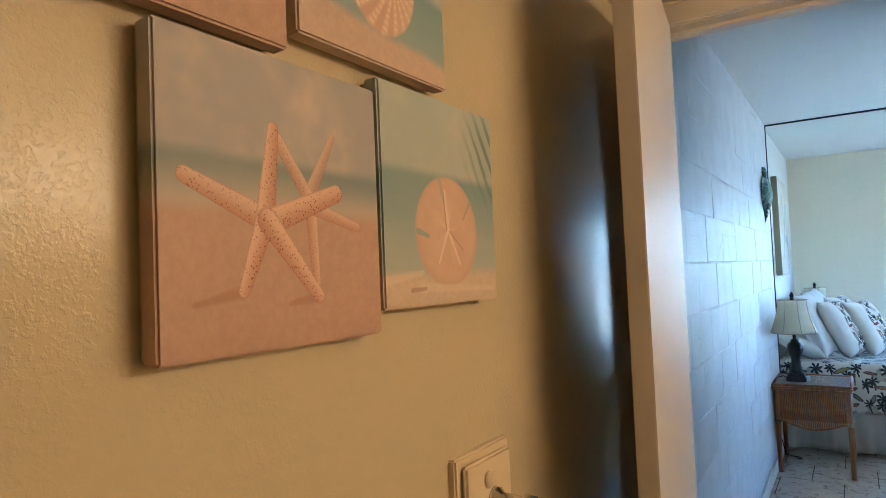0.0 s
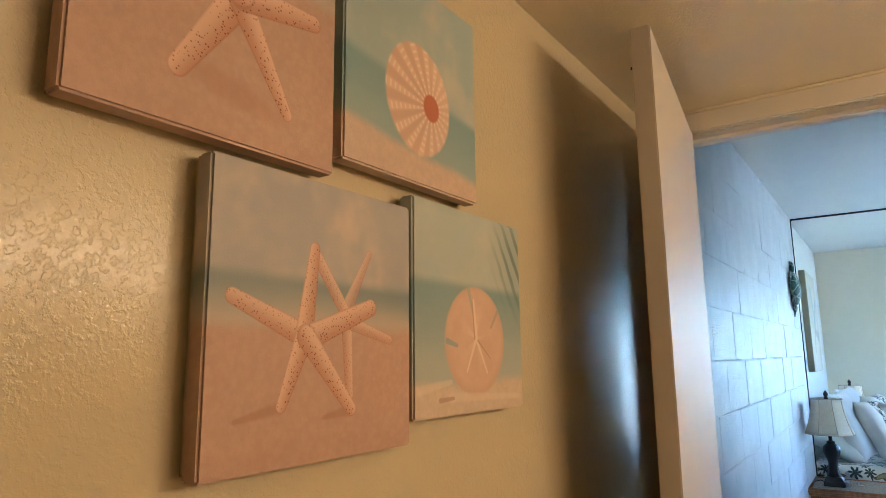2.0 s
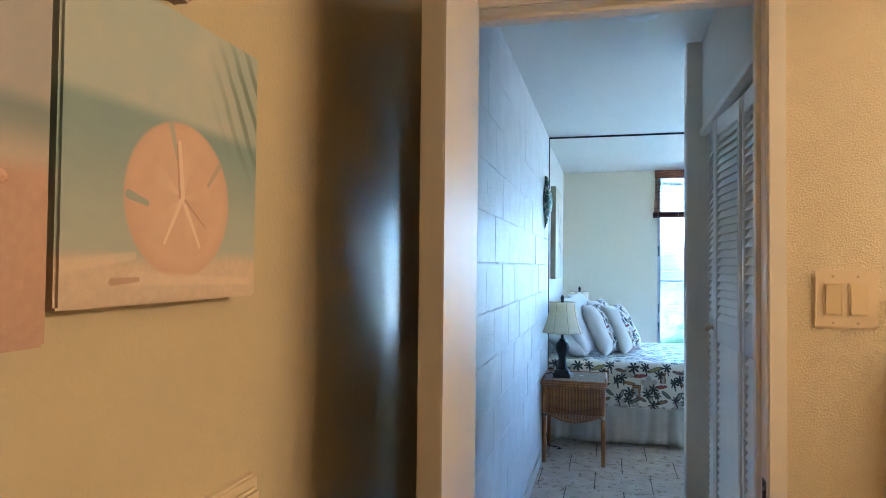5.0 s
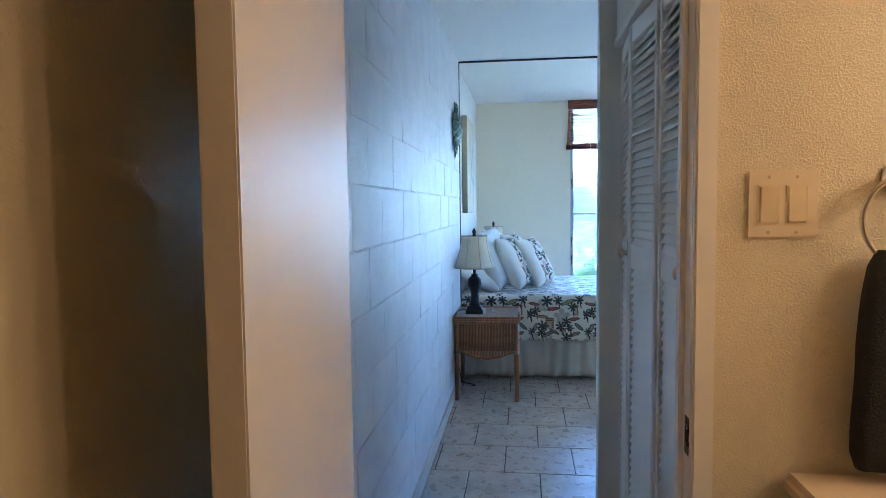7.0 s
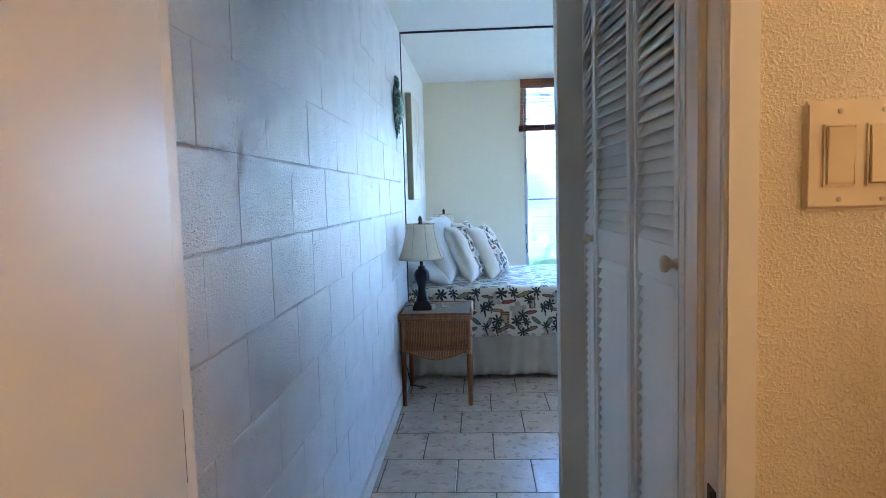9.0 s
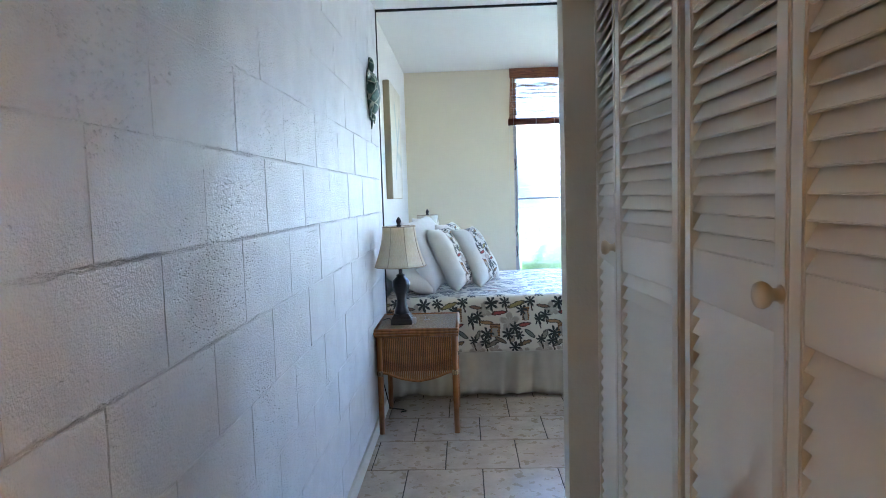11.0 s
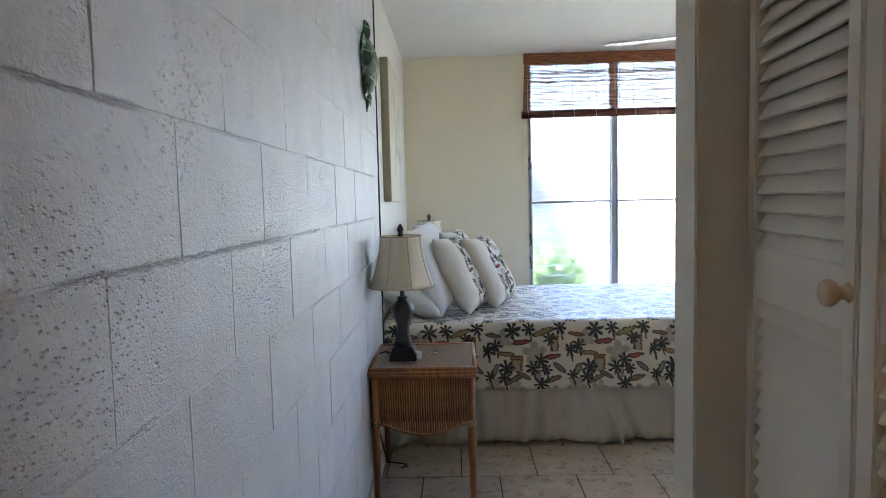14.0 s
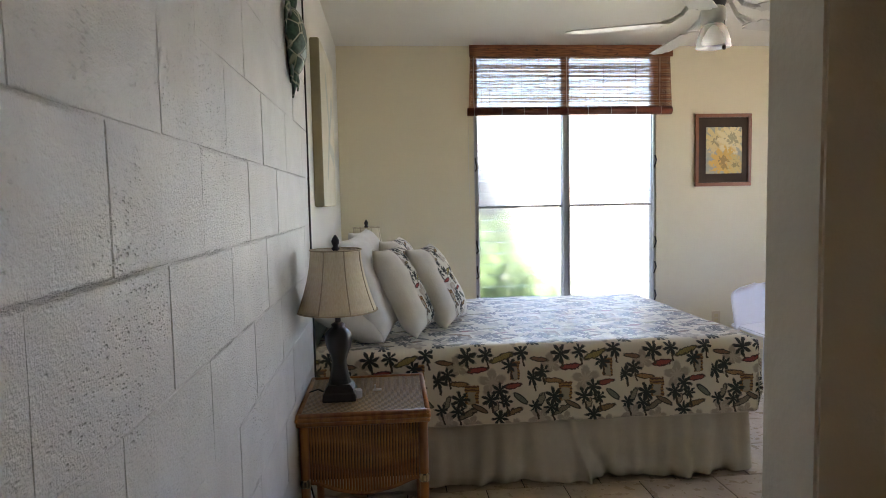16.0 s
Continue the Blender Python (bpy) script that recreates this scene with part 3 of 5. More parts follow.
# the gap in this wall is an added opening that lets fill daylight in
structure("wall_bed_east", boxes(
    ((EAST_X, 3.75), (3.601, 5.8), (0, 2.62)), ((EAST_X, 3.75), (6.6, BACK_Y - 0.001), (0, 2.62)),
    ((EAST_X, 3.75), (5.8, 6.6), (0, 1.0)), ((EAST_X, 3.75), (5.8, 6.6), (2.25, 2.62))), BED_WALL, "cream painted bedroom side wall")
structure("wall_partition", box((0.308, 3.75), (3.49, 3.60), (0, CEIL), 0.004), NIB_WALL, "beige partition wall ending beside the closet")
structure("wall_closet_soffit", box((0.378, 0.48), (DOOR_Y1, 3.489), (2.095, CEIL)), NIB_WALL, "beige wall above the closet doors")
structure("wall_closet_return", box((0.378, 0.48), (DOOR_Y1, 1.955), (0, 2.094)), NIB_WALL, "beige wall beside the closet doors")
structure("wall_closet_back", box((1.05, 1.15), (DOOR_Y1, 3.489), (0, 2.62)), NIB_WALL, "beige back wall of the closet")
structure("ceiling_corridor", box((-0.75, 1.15), (DOOR_Y1, SEAM_Y), (CEIL + 0.001, 2.62)), CEIL_PAINT, "flat off-white corridor ceiling")
structure("ceiling_bedroom_side", box((1.151, 3.75), (3.40, SEAM_Y), (CEIL + 0.001, 2.62)), CEIL_PAINT, "flat off-white bedroom ceiling")
structure("ceiling_bedroom", box((-0.75, 3.75), (SEAM_Y + 0.02, BACK_Y), (CEIL + 0.001, 2.62)), CEIL_PAINT, "flat off-white bedroom ceiling by the window")
structure("ceiling_seam", box((BLOCK_X + 0.0065, 3.59), (SEAM_Y + 0.001, SEAM_Y + 0.019), (CEIL - 0.010, 2.62)), DARK_GAP, "dark joint across the ceiling")
structure("roof_slab", box((-0.9, 3.9), (-2.6, BACK_Y + 0.3), (2.63, 2.8)), STUCCO_OUT, "flat concrete roof slab")
structure("baseboard", box((BLOCK_X + 0.001, BLOCK_X + 0.013), (DOOR_Y1, SEAM_Y), (0.0, 0.085), 0.003), BASE_PAINT, "off-white painted baseboard along the block wall")
structure("baseboard_window", box((BED_X, EAST_X), (BACK_Y - 0.013, BACK_Y - 0.001), (0.0, 0.085), 0.003), BASE_PAINT, "off-white painted baseboard under the window")

# doorway lining and casing
structure("trim_jamb_hinge", boxes(((-0.423, -0.405), (DOOR_Y0 - 0.0002, DOOR_Y1 + 0.004), (0, 2.05)), bevel=0.002), TRIM_PAINT, "cream gloss door jamb on the hinge side")
structure("trim_jamb_latch", boxes(((0.269, 0.287), (DOOR_Y0 - 0.0002, DOOR_Y1 + 0.004), (0, 2.05)), ((0.259, 0.269), (1.80, 1.83), (0, 2.04)), bevel=0.002), TRIM_PAINT, "cream gloss door jamb on the latch side")
structure("trim_jamb_head", boxes(((-0.423, 0.287), (DOOR_Y0 - 0.0002, DOOR_Y1 + 0.004), (2.05, 2.068)), ((-0.405, 0.269), (1.80, 1.83), (2.04, 2.05)), bevel=0.002), TRIM_PAINT, "cream gloss head jamb")


def casing(name, x, z):
    """A flat board with eased edges."""
    bm = box(x, (DOOR_Y0 - 0.016, DOOR_Y0 - 0.0005), z, 0.004)
    return structure(name, bm, TRIM_PAINT, "cream gloss door casing in the bathroom")


casing("trim_casing_latch", (0.2685, 0.306), (0, 2.049))
casing("trim_casing_hinge", (-0.4765, -0.4045), (0, 2.049))
casing("trim_casing_head", (-0.4765, 0.306), (2.0495, 2.104))
structure("trim_caulk", box((-0.476, 0.318), (DOOR_Y0 - 0.018, DOOR_Y0 - 0.002), (2.1045, BATH_TOP), 0.003), BATH_CEIL, "uneven caulk line above the door casing")
structure("trim_closet_track", box((0.366, 0.40), (1.956, 3.488), (2.062, 2.094), 0.002), CLOSET_PAINT, "painted header track over the closet doors")

# strike plate on the latch jamb
strike = thing("strike_plate", (0.2680, 1.775, 0.955), "dark bronze strike plate screwed to the door jamb", "strike plate")
part("plate", boxes(((-0.0006, 0.0022), (-0.013, 0.013), (-0.035, -0.014)), ((-0.0006, 0.0022), (-0.013, 0.013), (0.014, 0.035)), ((-0.0006, 0.0022), (-0.013, -0.008), (-0.014, 0.014)), ((-0.0006, 0.0022), (0.008, 0.013), (-0.014, 0.014)), bevel=0.0006), BRONZE_METAL, strike)
part("lip", tube([(0.0, -0.012, -0.016), (-0.004, -0.017, 0), (0.0, -0.012, 0.016)], 0.003, 8), BRONZE_METAL, strike)
for k in (-1, 1):
    part("screw", tube([(0.002, 0, 0.025 * k), (-0.002, 0, 0.025 * k)], 0.004, 8), BRONZE_METAL, strike)

# ---- bathroom things ----
door = thing("bathroom_door", (-0.352, 1.738, 0.012), "flush cream gloss bathroom door, open against the wall", "door", turn=-90 + math.degrees(math.atan2(0.084, 0.648)))
part("leaf", box((0, 0.641), (-0.034, 0), (0, 2.033), 0.002), DOOR_PAINT, door)
for z in (0.2, 1.0, 1.85):
    part("hinge", tube([(-0.006, -0.008, z), (-0.006, -0.008, z + 0.09)], 0.006, 8), BRONZE_METAL, door, "dark bronze hinge")
part("door_knob", turned([(0.026, 0), (0.026, 0.006), (0.010, 0.010), (0.010, 0.035), (0.024, 0.042), (0.027, 0.055), (0.020, 0.066), (0.004, 0.070)], 20), CHROME, door, "chrome door knob", True).matrix_basis = pose(0.59, 0.0, 0.94, -90)
part("stop_pin", tube([(0.50, -0.034, 2.02), (0.50, -0.060, 2.022)], 0.003, 8), BRONZE_METAL, door, "small dark catch at the top")


def canvas(name, material, y, z, size, label):
    """A stretched canvas on the bathroom wall, its origin at the lower near corner."""
    ob = part(name, box((0.006, 0.028), (0, size), (0, size), 0.0025), material, None)
    ob.matrix_basis = pose(BATH_X + 0.002, y, z)
    for a, b in (((0.004, 0.03), (0.004, size - 0.004)), ((size - 0.03, size - 0.004), (0.004, size - 0.004)), ((0.0305, size - 0.0305), (0.004, 0.03)), ((0.0305, size - 0.0305), (size - 0.03, size - 0.004))):
        part("stretcher_bar", box((-0.001, 0.0058), a, b), CANVAS_EDGE, ob, "pale wooden stretcher bar")
    return tagged(ob, label, "canvas print", "seashell canvases")


canvas("canvas_print", art_starfish_close(), 0.243, 1.667, 0.275, "square canvas print of a starfish leg on pink sand")
canvas("canvas_print", art_urchin(), 0.531, 1.690, 0.275, "square canvas print of a ribbed sea urchin shell")
canvas("canvas_print", art_starfish_far(), 0.371, 1.378, 0.278, "square canvas print of a starfish standing on sand")
canvas("canvas_print", art_sand_dollar(), 0.655, 1.403, 0.272, "square canvas print of a sand dollar by the sea")

hook = thing("wall_hook", (BATH_X, 0.895, 1.11), "cream wall hook with a chrome peg and round button", "wall hook")
bm = box((-0.006, 0.012), (-0.078, 0.078), (-0.078, 0.078), 0.003)
add_box(bm, (0.0121, 0.022), (-0.066, 0.066), (-0.066, 0.066), 0.004)
part("plate", bm, IVORY, hook)
part("button", turned([(0.013, 0), (0.013, 0.003), (0.009, 0.006), (0.003, 0.007)], 20), IVORY, hook, "round cream button", True).matrix_basis = pose(0.022, -0.005, 0.035, 0, 90)
part("peg", turned([(0.020, 0), (0.020, 0.006), (0.013, 0.012), (0.012, 0.045), (0.016, 0.05), (0.015, 0.064), (0.004, 0.068)], 20), CHROME, hook, "chrome peg", True).matrix_basis = pose(0.022, 0.010, 0.0, 0, 90)
part("peg_tip", turned([(0.013, 0), (0.014, 0.01), (0.008, 0.018), (0.002, 0.02)], 16), CORD, hook, "black rubber tip", True).matrix_basis = pose(0.088, 0.010, 0.0, 0, 90)

switch = thing("light_switch_plate", (0.417, DOOR_Y0, 1.377), "two-gang ivory switch plate with rocker switches", "light switch")
part("plate", box((-0.060, 0.060), (-0.006, 0.006), (-0.060, 0.060), 0.0045), IVORY, switch)
for x, tip in ((-0.023, 1), (0.023, -1)):
    part("rocker_frame", boxes(((x - 0.0175, x - 0.0155), (-0.0078, -0.0055), (-0.034, 0.034)), ((x + 0.0155, x + 0.0175), (-0.0078, -0.0055), (-0.034, 0.034)),
        ((x - 0.0155, x + 0.0155), (-0.0078, -0.0055), (0.0315, 0.034)), ((x - 0.0155, x + 0.0155), (-0.0078, -0.0055), (-0.034, -0.0315))), IVORY_ROCKER, switch)
    part("rocker", box((x - 0.0148, x + 0.0148), (-0.0098, -0.0035), (-0.0308, 0.0308), 0.0012), IVORY_ROCKER, switch, "aged ivory rocker").matrix_basis = pose(0, 0, 0, 2.5 * tip)
    for z in (-0.048, 0.048):
        part("screw", turned([(0.0030, 0), (0.0030, 0.0004), (0.001, 0.0007)], 10), STEEL, switch, "brass slotted screw").matrix_basis = pose(x, -0.006, z, 90)

ring = thing("towel_ring", (0.603, DOOR_Y0, 1.42), "chrome towel ring on the textured wall", "towel ring")
part("rose", turned([(0.028, 0), (0.028, 0.006), (0.018, 0.012), (0.012, 0.04), (0.016, 0.046), (0.006, 0.052)], 20), CHROME, ring, smooth=True).matrix_basis = pose(0, 0, 0, 90)
part("ring", tube([(0.075 * math.sin(a), -0.043, -0.070 + 0.075 * math.cos(a)) for a in (2 * math.pi * k / 32 for k in range(33))], 0.0045, 8), CHROME, ring, smooth=True)


def hanging_towel():
    """A folded towel bunched in its ring, wider and lumpy below."""
    bm, rings = bmesh.new(), []
    for i in range(15):
        f = i / 14
        half = 0.058 + 0.022 * min(1, f * 2.2) + 0.003 * math.sin(9 * f)
        deep = 0.022 + 0.008 * min(1, f * 3)
        if i in (0, 14):
            half, deep = half - 0.006, deep * 0.6
        loop = []
        for k in range(32):
            a = 2 * math.pi * k / 32
            fold = 1 + 0.10 * math.sin(5 * a + 2 * f) + 0.05 * math.sin(9 * a)
            loop.append(bm.verts.new((half * math.copysign(abs(math.cos(a)) ** 0.6, math.cos(a)), deep * fold * math.copysign(abs(math.sin(a)) ** 0.7, math.sin(a)), -0.37 * f)))
        rings.append(loop)
    for a, b in zip(rings, rings[1:]):
        for k in range(32):
            bm.faces.new((a[k], b[k], b[(k + 1) % 32], a[(k + 1) % 32]))
    bm.faces.new(rings[0])
    bm.faces.new(rings[-1][::-1])
    return bm


towel = part("hand_towel", hanging_towel(), TOWEL, None, smooth=True)
towel.location = (0.603, DOOR_Y0 - 0.046, 1.30)
tagged(towel, "black terry hand towel hanging from the ring", "towel")

vanity = thing("vanity_unit", (0.71, 1.2, 0), "beige vanity counter with rounded front edge", "vanity")
part("countertop", box((-0.285, 0.888), (-0.95, 0.555), (0.865, 0.905), 0.012), COUNTER, vanity)
part("cabinet", box((-0.255, 0.886), (-0.93, 0.55), (0.0, 0.864), 0.003), TRIM_PAINT, vanity)
bar = thing("vanity_light_bar", (1.598, 1.08, 1.87), "wall light bar with four warm globe bulbs", "vanity light")
part("back_plate", box((-0.03, 0.0), (-0.56, 0.64), (-0.05, 0.05), 0.006), CHROME, bar)
for y in (-0.42, -0.12, 0.20, 0.52):
    part("socket", turned([(0.025, 0), (0.025, 0.03), (0.02, 0.05)], 16), CHROME, bar).matrix_basis = pose(-0.03, y, 0, 0, -90)

# ---- closet ----
SLAT_STEP = 0.0312


def slat_mesh(width):
    bm = bmesh.new()
    add_box(bm, (-0.0028, 0.0028), (-width / 2, width / 2), (-0.0193, 0.0193), 0.0012)
    data = bpy.data.meshes.new("slat")
    bm.to_mesh(data)
    bm.free()
    data.materials.append(CLOSET_PAINT)
    return data


def louvered_panel(y_near, x_near, y_far, x_far, knob):
    """One leaf of a folding closet door, from its near edge to its far edge."""
    width = math.hypot(y_far - y_near, x_far - x_near)
    turn = math.degrees(math.atan2(-(x_far - x_near), y_far - y_near))
    leaf = thing("louvered_closet_door", (x_near, y_near, 0.012), "off-white louvered folding closet door leaf, slightly ajar", "closet door", "folding closet doors", turn)
    edge, top = 0.034, 2.043
    for name, y in (("stile", (0.001, edge)), ("stile", (width - edge, width - 0.001))):
        part(name, box((0, 0.028), y, (0, top), 0.003), CLOSET_PAINT, leaf)
    for z in ((0.0, 0.13), (1.125, 1.215), (top - 0.07, top)):
        part("rail", box((0.003, 0.025), (edge + 0.0003, width - edge - 0.0003), z, 0.002), CLOSET_PAINT, leaf)
    data = slat_mesh(width - 2 * edge - 0.001)
    for low, high in ((0.13, 1.125), (1.215, top - 0.07)):
        count = int((high - low) / SLAT_STEP)
        for k in range(count):
            share("slat", data, leaf, (0.014, width / 2, low + (k + 0.5) * (high - low) / count), (0, 29 + random.uniform(-1.2, 1.2), 0))
    if knob:
        shape = turned([(0.013, 0), (0.009, 0.004), (0.0085, 0.011), (0.016, 0.018), (0.0185, 0.024), (0.016, 0.031), (0.006, 0.034)], 20)
        part("knob", shape, IVORY, leaf, "turned cream knob", True).matrix_basis = pose(0.0, knob if knob > 0 else width + knob, 1.180, 0, -90)
    return leaf


louvered_panel(3.120, 0.372, 3.484, 0.400, 0.018)
louvered_panel(2.746, 0.402, 3.116, 0.372, 0)
louvered_panel(2.350, 0.406, 2.722, 0.404, 0.014)
louvered_panel(1.960, 0.406, 2.346, 0.406, 0)

# ---- corridor things ----
smoke = thing("smoke_detector", (0.08, 3.02, CEIL), "round white smoke detector on the ceiling", "smoke detector")
part("cover", turned([(0.075, 0.0), (0.075, -0.012), (0.068, -0.03), (0.03, -0.04), (0.004, -0.041)], 32), WHITE_PLASTIC, smoke, smooth=True)


def wall_turtle():
    """A domed sea turtle hanging head up, one mesh."""
    bm = bmesh.new()
    for cy, cz, ry, rz, rx, tip in ((0, 0, 0.105, 0.125, 0.055, 0), (0, 0.155, 0.028, 0.05, 0.026, 0)):
        made = bmesh.ops.create_uvsphere(bm, u_segments=24, v_segments=16, radius=1.0)["verts"]
        for v in made:
            narrow = 1 - 0.25 * max(0, -v.co.z)
            v.co = Vector((max(v.co.x, -0.15) * rx + 0.008, v.co.y * ry * narrow + cy, v.co.z * rz + cz))
    for side in (-1, 1):
        for path, r in ((((0.012, 0.07 * side, 0.08), (0.02, 0.12 * side, 0.10), (0.012, 0.155 * side, 0.06), (0.008, 0.16 * side, 0.0)), (0.022, 0.024, 0.016, 0.004)),
                        (((0.012, 0.05 * side, -0.10), (0.014, 0.08 * side, -0.13), (0.008, 0.09 * side, -0.16)), (0.016, 0.02, 0.006))):
            made_before = set(bm.verts)
            add_tube(bm, path, list(r), 10)
            for v in bm.verts:
                if v not in made_before:
                    v.co.x = 0.014 + (v.co.x - 0.014) * 0.4
    add_tube(bm, [(0.012, 0, -0.11), (0.010, 0.003, -0.16), (0.006, 0.0, -0.20)], [0.014, 0.008, 0.003], 8)
    return bm


turtle = part("turtle_wall_ornament", wall_turtle(), TURTLE, None, smooth=True)
turtle.location = (BLOCK_X + 0.004, 5.22, 1.93)
tagged(turtle, "green patina metal sea turtle hung on the block wall", "wall ornament")

# ---- bedroom: nightstands and lamps ----
NS_W, NS_D, NS_TOP = 0.462, 0.48, 0.605


def nightstand(place):
    """A rattan bedside table with a woven top under glass and a reeded apron."""
    ns = thing("rattan_nightstand", place, "honey rattan nightstand with woven top and reeded front", "nightstand", "nightstands by the bed")
    hw, hd = NS_W / 2, NS_D / 2
    for k, z in enumerate((NS_TOP - 0.008, NS_TOP - 0.023, NS_TOP - 0.039)):
        out = 0.0 if k == 1 else -0.003
        loop = [(-hw - out, -hd - out, z), (hw + out, -hd - out, z), (hw + out, hd + out, z), (-hw - out, hd + out, z)]
        for a, b in zip(loop, loop[1:] + loop[:1]):
            part("rim_cane", tube([a, b], 0.009, 10), RATTAN, ns, smooth=True)
        for c in loop:
            bm = bmesh.new()
            bmesh.ops.create_uvsphere(bm, u_segments=10, v_segments=6, radius=0.0095)
            part("rim_corner", bm, RATTAN, ns, smooth=True, at=c)
    part("woven_top", box((-hw + 0.008, hw - 0.008), (-hd + 0.008, hd - 0.008), (NS_TOP - 0.03, NS_TOP - 0.0068), 0.002), WICKER, ns, "woven wicker panel")
    for sx in (-1, 1):
        for sy in (-1, 1):
            x, y = sx * (hw - 0.020), sy * (hd - 0.020)
            part("leg", tube([(x, y, NS_TOP - 0.045), (x, y, 0.30), (x + 0.002 * sx, y, 0.0)], [0.017, 0.017, 0.0155], 14), RATTAN, ns, smooth=True)
            part("binding", tube([(x, y, 0.335), (x, y, 0.343), (x, y, 0.357), (x, y, 0.365)], [0.018, 0.021, 0.021, 0.018], 14), WICKER, ns, "wrapped cane binding", True)

    def scallop(f):
        return 0.343 - 0.048 * math.exp(-((f - 0.5) / 0.18) ** 2) + 0.012 * math.cos(4 * math.pi * (f - 0.5))

    reed = bpy.data.meshes.new("reed")
    bm = tube([(0, 0, 0), (0, 0, 1)], 0.0047, 8)
    bm.to_mesh(reed)
    bm.free()
    reed.materials.append(RATTAN)
    spans = [((-hw + 0.037, -hd + 0.016), (hw - 0.037, -hd + 0.016)), ((hw - 0.016, -hd + 0.037), (hw - 0.016, hd - 0.037)),
             ((-hw + 0.016, -hd + 0.037), (-hw + 0.016, hd - 0.037)), ((-hw + 0.037, hd - 0.016), (hw - 0.037, hd - 0.016))]
    for (x0, y0), (x1, y1) in spans:
        span = math.hypot(x1 - x0, y1 - y0)
        count = int(span / 0.0104)
        for k in range(count):
            f = (k + 0.5) / count
            low = scallop(f)
            ob = share("reed", reed, ns, (x0 + (x1 - x0) * f, y0 + (y1 - y0) * f, low))
            ob.scale = (1, 1, NS_TOP - 0.044 - low)
        rail = [(x0 + (x1 - x0) * k / 24, y0 + (y1 - y0) * k / 24, scallop(k / 24) - 0.004) for k in range(25)]
        part("apron_cane", tube(rail, 0.0075, 8), RATTAN, ns, smooth=True)
        ax, ay = (0.002, 0) if x0 == x1 else (0, 0.002)
        # dark sheet behind the reeds, its colour standing in for shade in the gaps
        part("apron_shade_back", box((min(x0, x1) - ax, max(x0, x1) + ax), (min(y0, y1) - ay, max(y0, y1) + ay), (0.36, NS_TOP - 0.045)), REED_GAP_SHADE, ns)
    return ns


stand = nightstand((-0.290, 5.262, 0))
copy_thing(stand, pose(-0.290, 7.455, 0))


def table_lamp(place):
    lamp = thing("table_lamp", place, "dark carved urn table lamp with cream bell shade", "table lamp", "bedside lamps")
    part("plinth", turned([(0.062, 0), (0.064, 0.006), (0.062, 0.028), (0.056, 0.034), (0.053, 0.046), (0.042, 0.060)], 24, square=0.9), LAMP_DARK, lamp)
    part("body", turned([(0.043, 0.058), (0.036, 0.085), (0.029, 0.12), (0.027, 0.145), (0.033, 0.17), (0.044, 0.195), (0.050, 0.225), (0.047, 0.25), (0.032, 0.268), (0.022, 0.275), (0.026, 0.284), (0.015, 0.292)], 32, 0.035, 8), LAMP_DARK, lamp, smooth=True)
    part("neck", turned([(0.011, 0.290), (0.011, 0.33), (0.014, 0.335), (0.014, 0.37), (0.008, 0.375)], 14), LAMP_DARK, lamp)
    bm, rings = bmesh.new(), []
    for i in range(13):
        f = i / 12
        r = 0.150 - 0.055 * (1 - (1 - f) ** 1.7)
        rings.append([bm.verts.new((r * (1 - 0.012 * math.cos(8 * a)) * math.cos(a), r * (1 - 0.012 * math.cos(8 * a)) * math.sin(a), 0.337 + 0.232 * f)) for a in (2 * math.pi * k / 64 for k in range(64))])
    for a, b in zip(rings, rings[1:]):
        for k in range(64):
            bm.faces.new((a[k], a[(k + 1) % 64], b[(k + 1) % 64], b[k]))
    shade = part("shade", bm, SHADE, lamp, "cream linen bell shade", True)
    solid = shade.modifiers.new("thickness", "SOLIDIFY")
    solid.thickness = 0.002
    for k in range(8):
        a = 2 * math.pi * (k + 0.5) / 8
        path = []
        for i in range(9):
            f = i / 8
            r = (0.150 - 0.055 * (1 - (1 - f) ** 1.7)) * 1.013
            path.append((r * math.cos(a), r * math.sin(a), 0.337 + 0.232 * f))
        part("seam", tube(path, 0.0024, 6), SHADE_SEAM, shade, "stitched seam cord")
    for r, z in ((0.1505, 0.338), (0.0955, 0.568)):
        part("trim", tube([(r * math.cos(a), r * math.sin(a), z) for a in (2 * math.pi * k / 48 for k in range(49))], 0.0030, 6), SHADE_SEAM, shade, smooth=True)
    part("harp_disc", turned([(0.094, 0.556), (0.094, 0.558)], 32), SHADE, lamp)
    part("finial", turned([(0.008, 0.562), (0.016, 0.572), (0.009, 0.582), (0.014, 0.592), (0.015, 0.602), (0.009, 0.614), (0.003, 0.624)], 16), LAMP_DARK, lamp, smooth=True)
    return lamp


bedside = table_lamp((-0.385, 5.225, NS_TOP - 0.0066))
copy_thing(bedside, pose(-0.345, 7.40, NS_TOP - 0.0066))
cord = tagged(part("lamp_cord", tube([(-0.43, 5.25, 0.607), (-0.475, 5.28, 0.618), (-0.517, 5.30, 0.60), (-0.533, 5.33, 0.45), (-0.528, 5.36, 0.2), (-0.50, 5.40, 0.03), (-0.46, 5.44, 0.008), (-0.42, 5.43, 0.008), (-0.40, 5.40, 0.008), (-0.43, 5.38, 0.008)], 0.0035, 8), CORD, smooth=True), "black lamp cord trailing to the floor", "cord")
block = thing("small_white_box", (-0.318, 5.21, NS_TOP - 0.0066), "small white plastic box beside the lamp", "box")
part("case", box((-0.017, 0.017), (-0.013, 0.013), (0, 0.035), 0.004), WHITE_PLASTIC, block)
clip = thing("glass_ornament", (-0.245, 5.30, NS_TOP - 0.0066), "small clear plastic holder on the woven top", "holder")
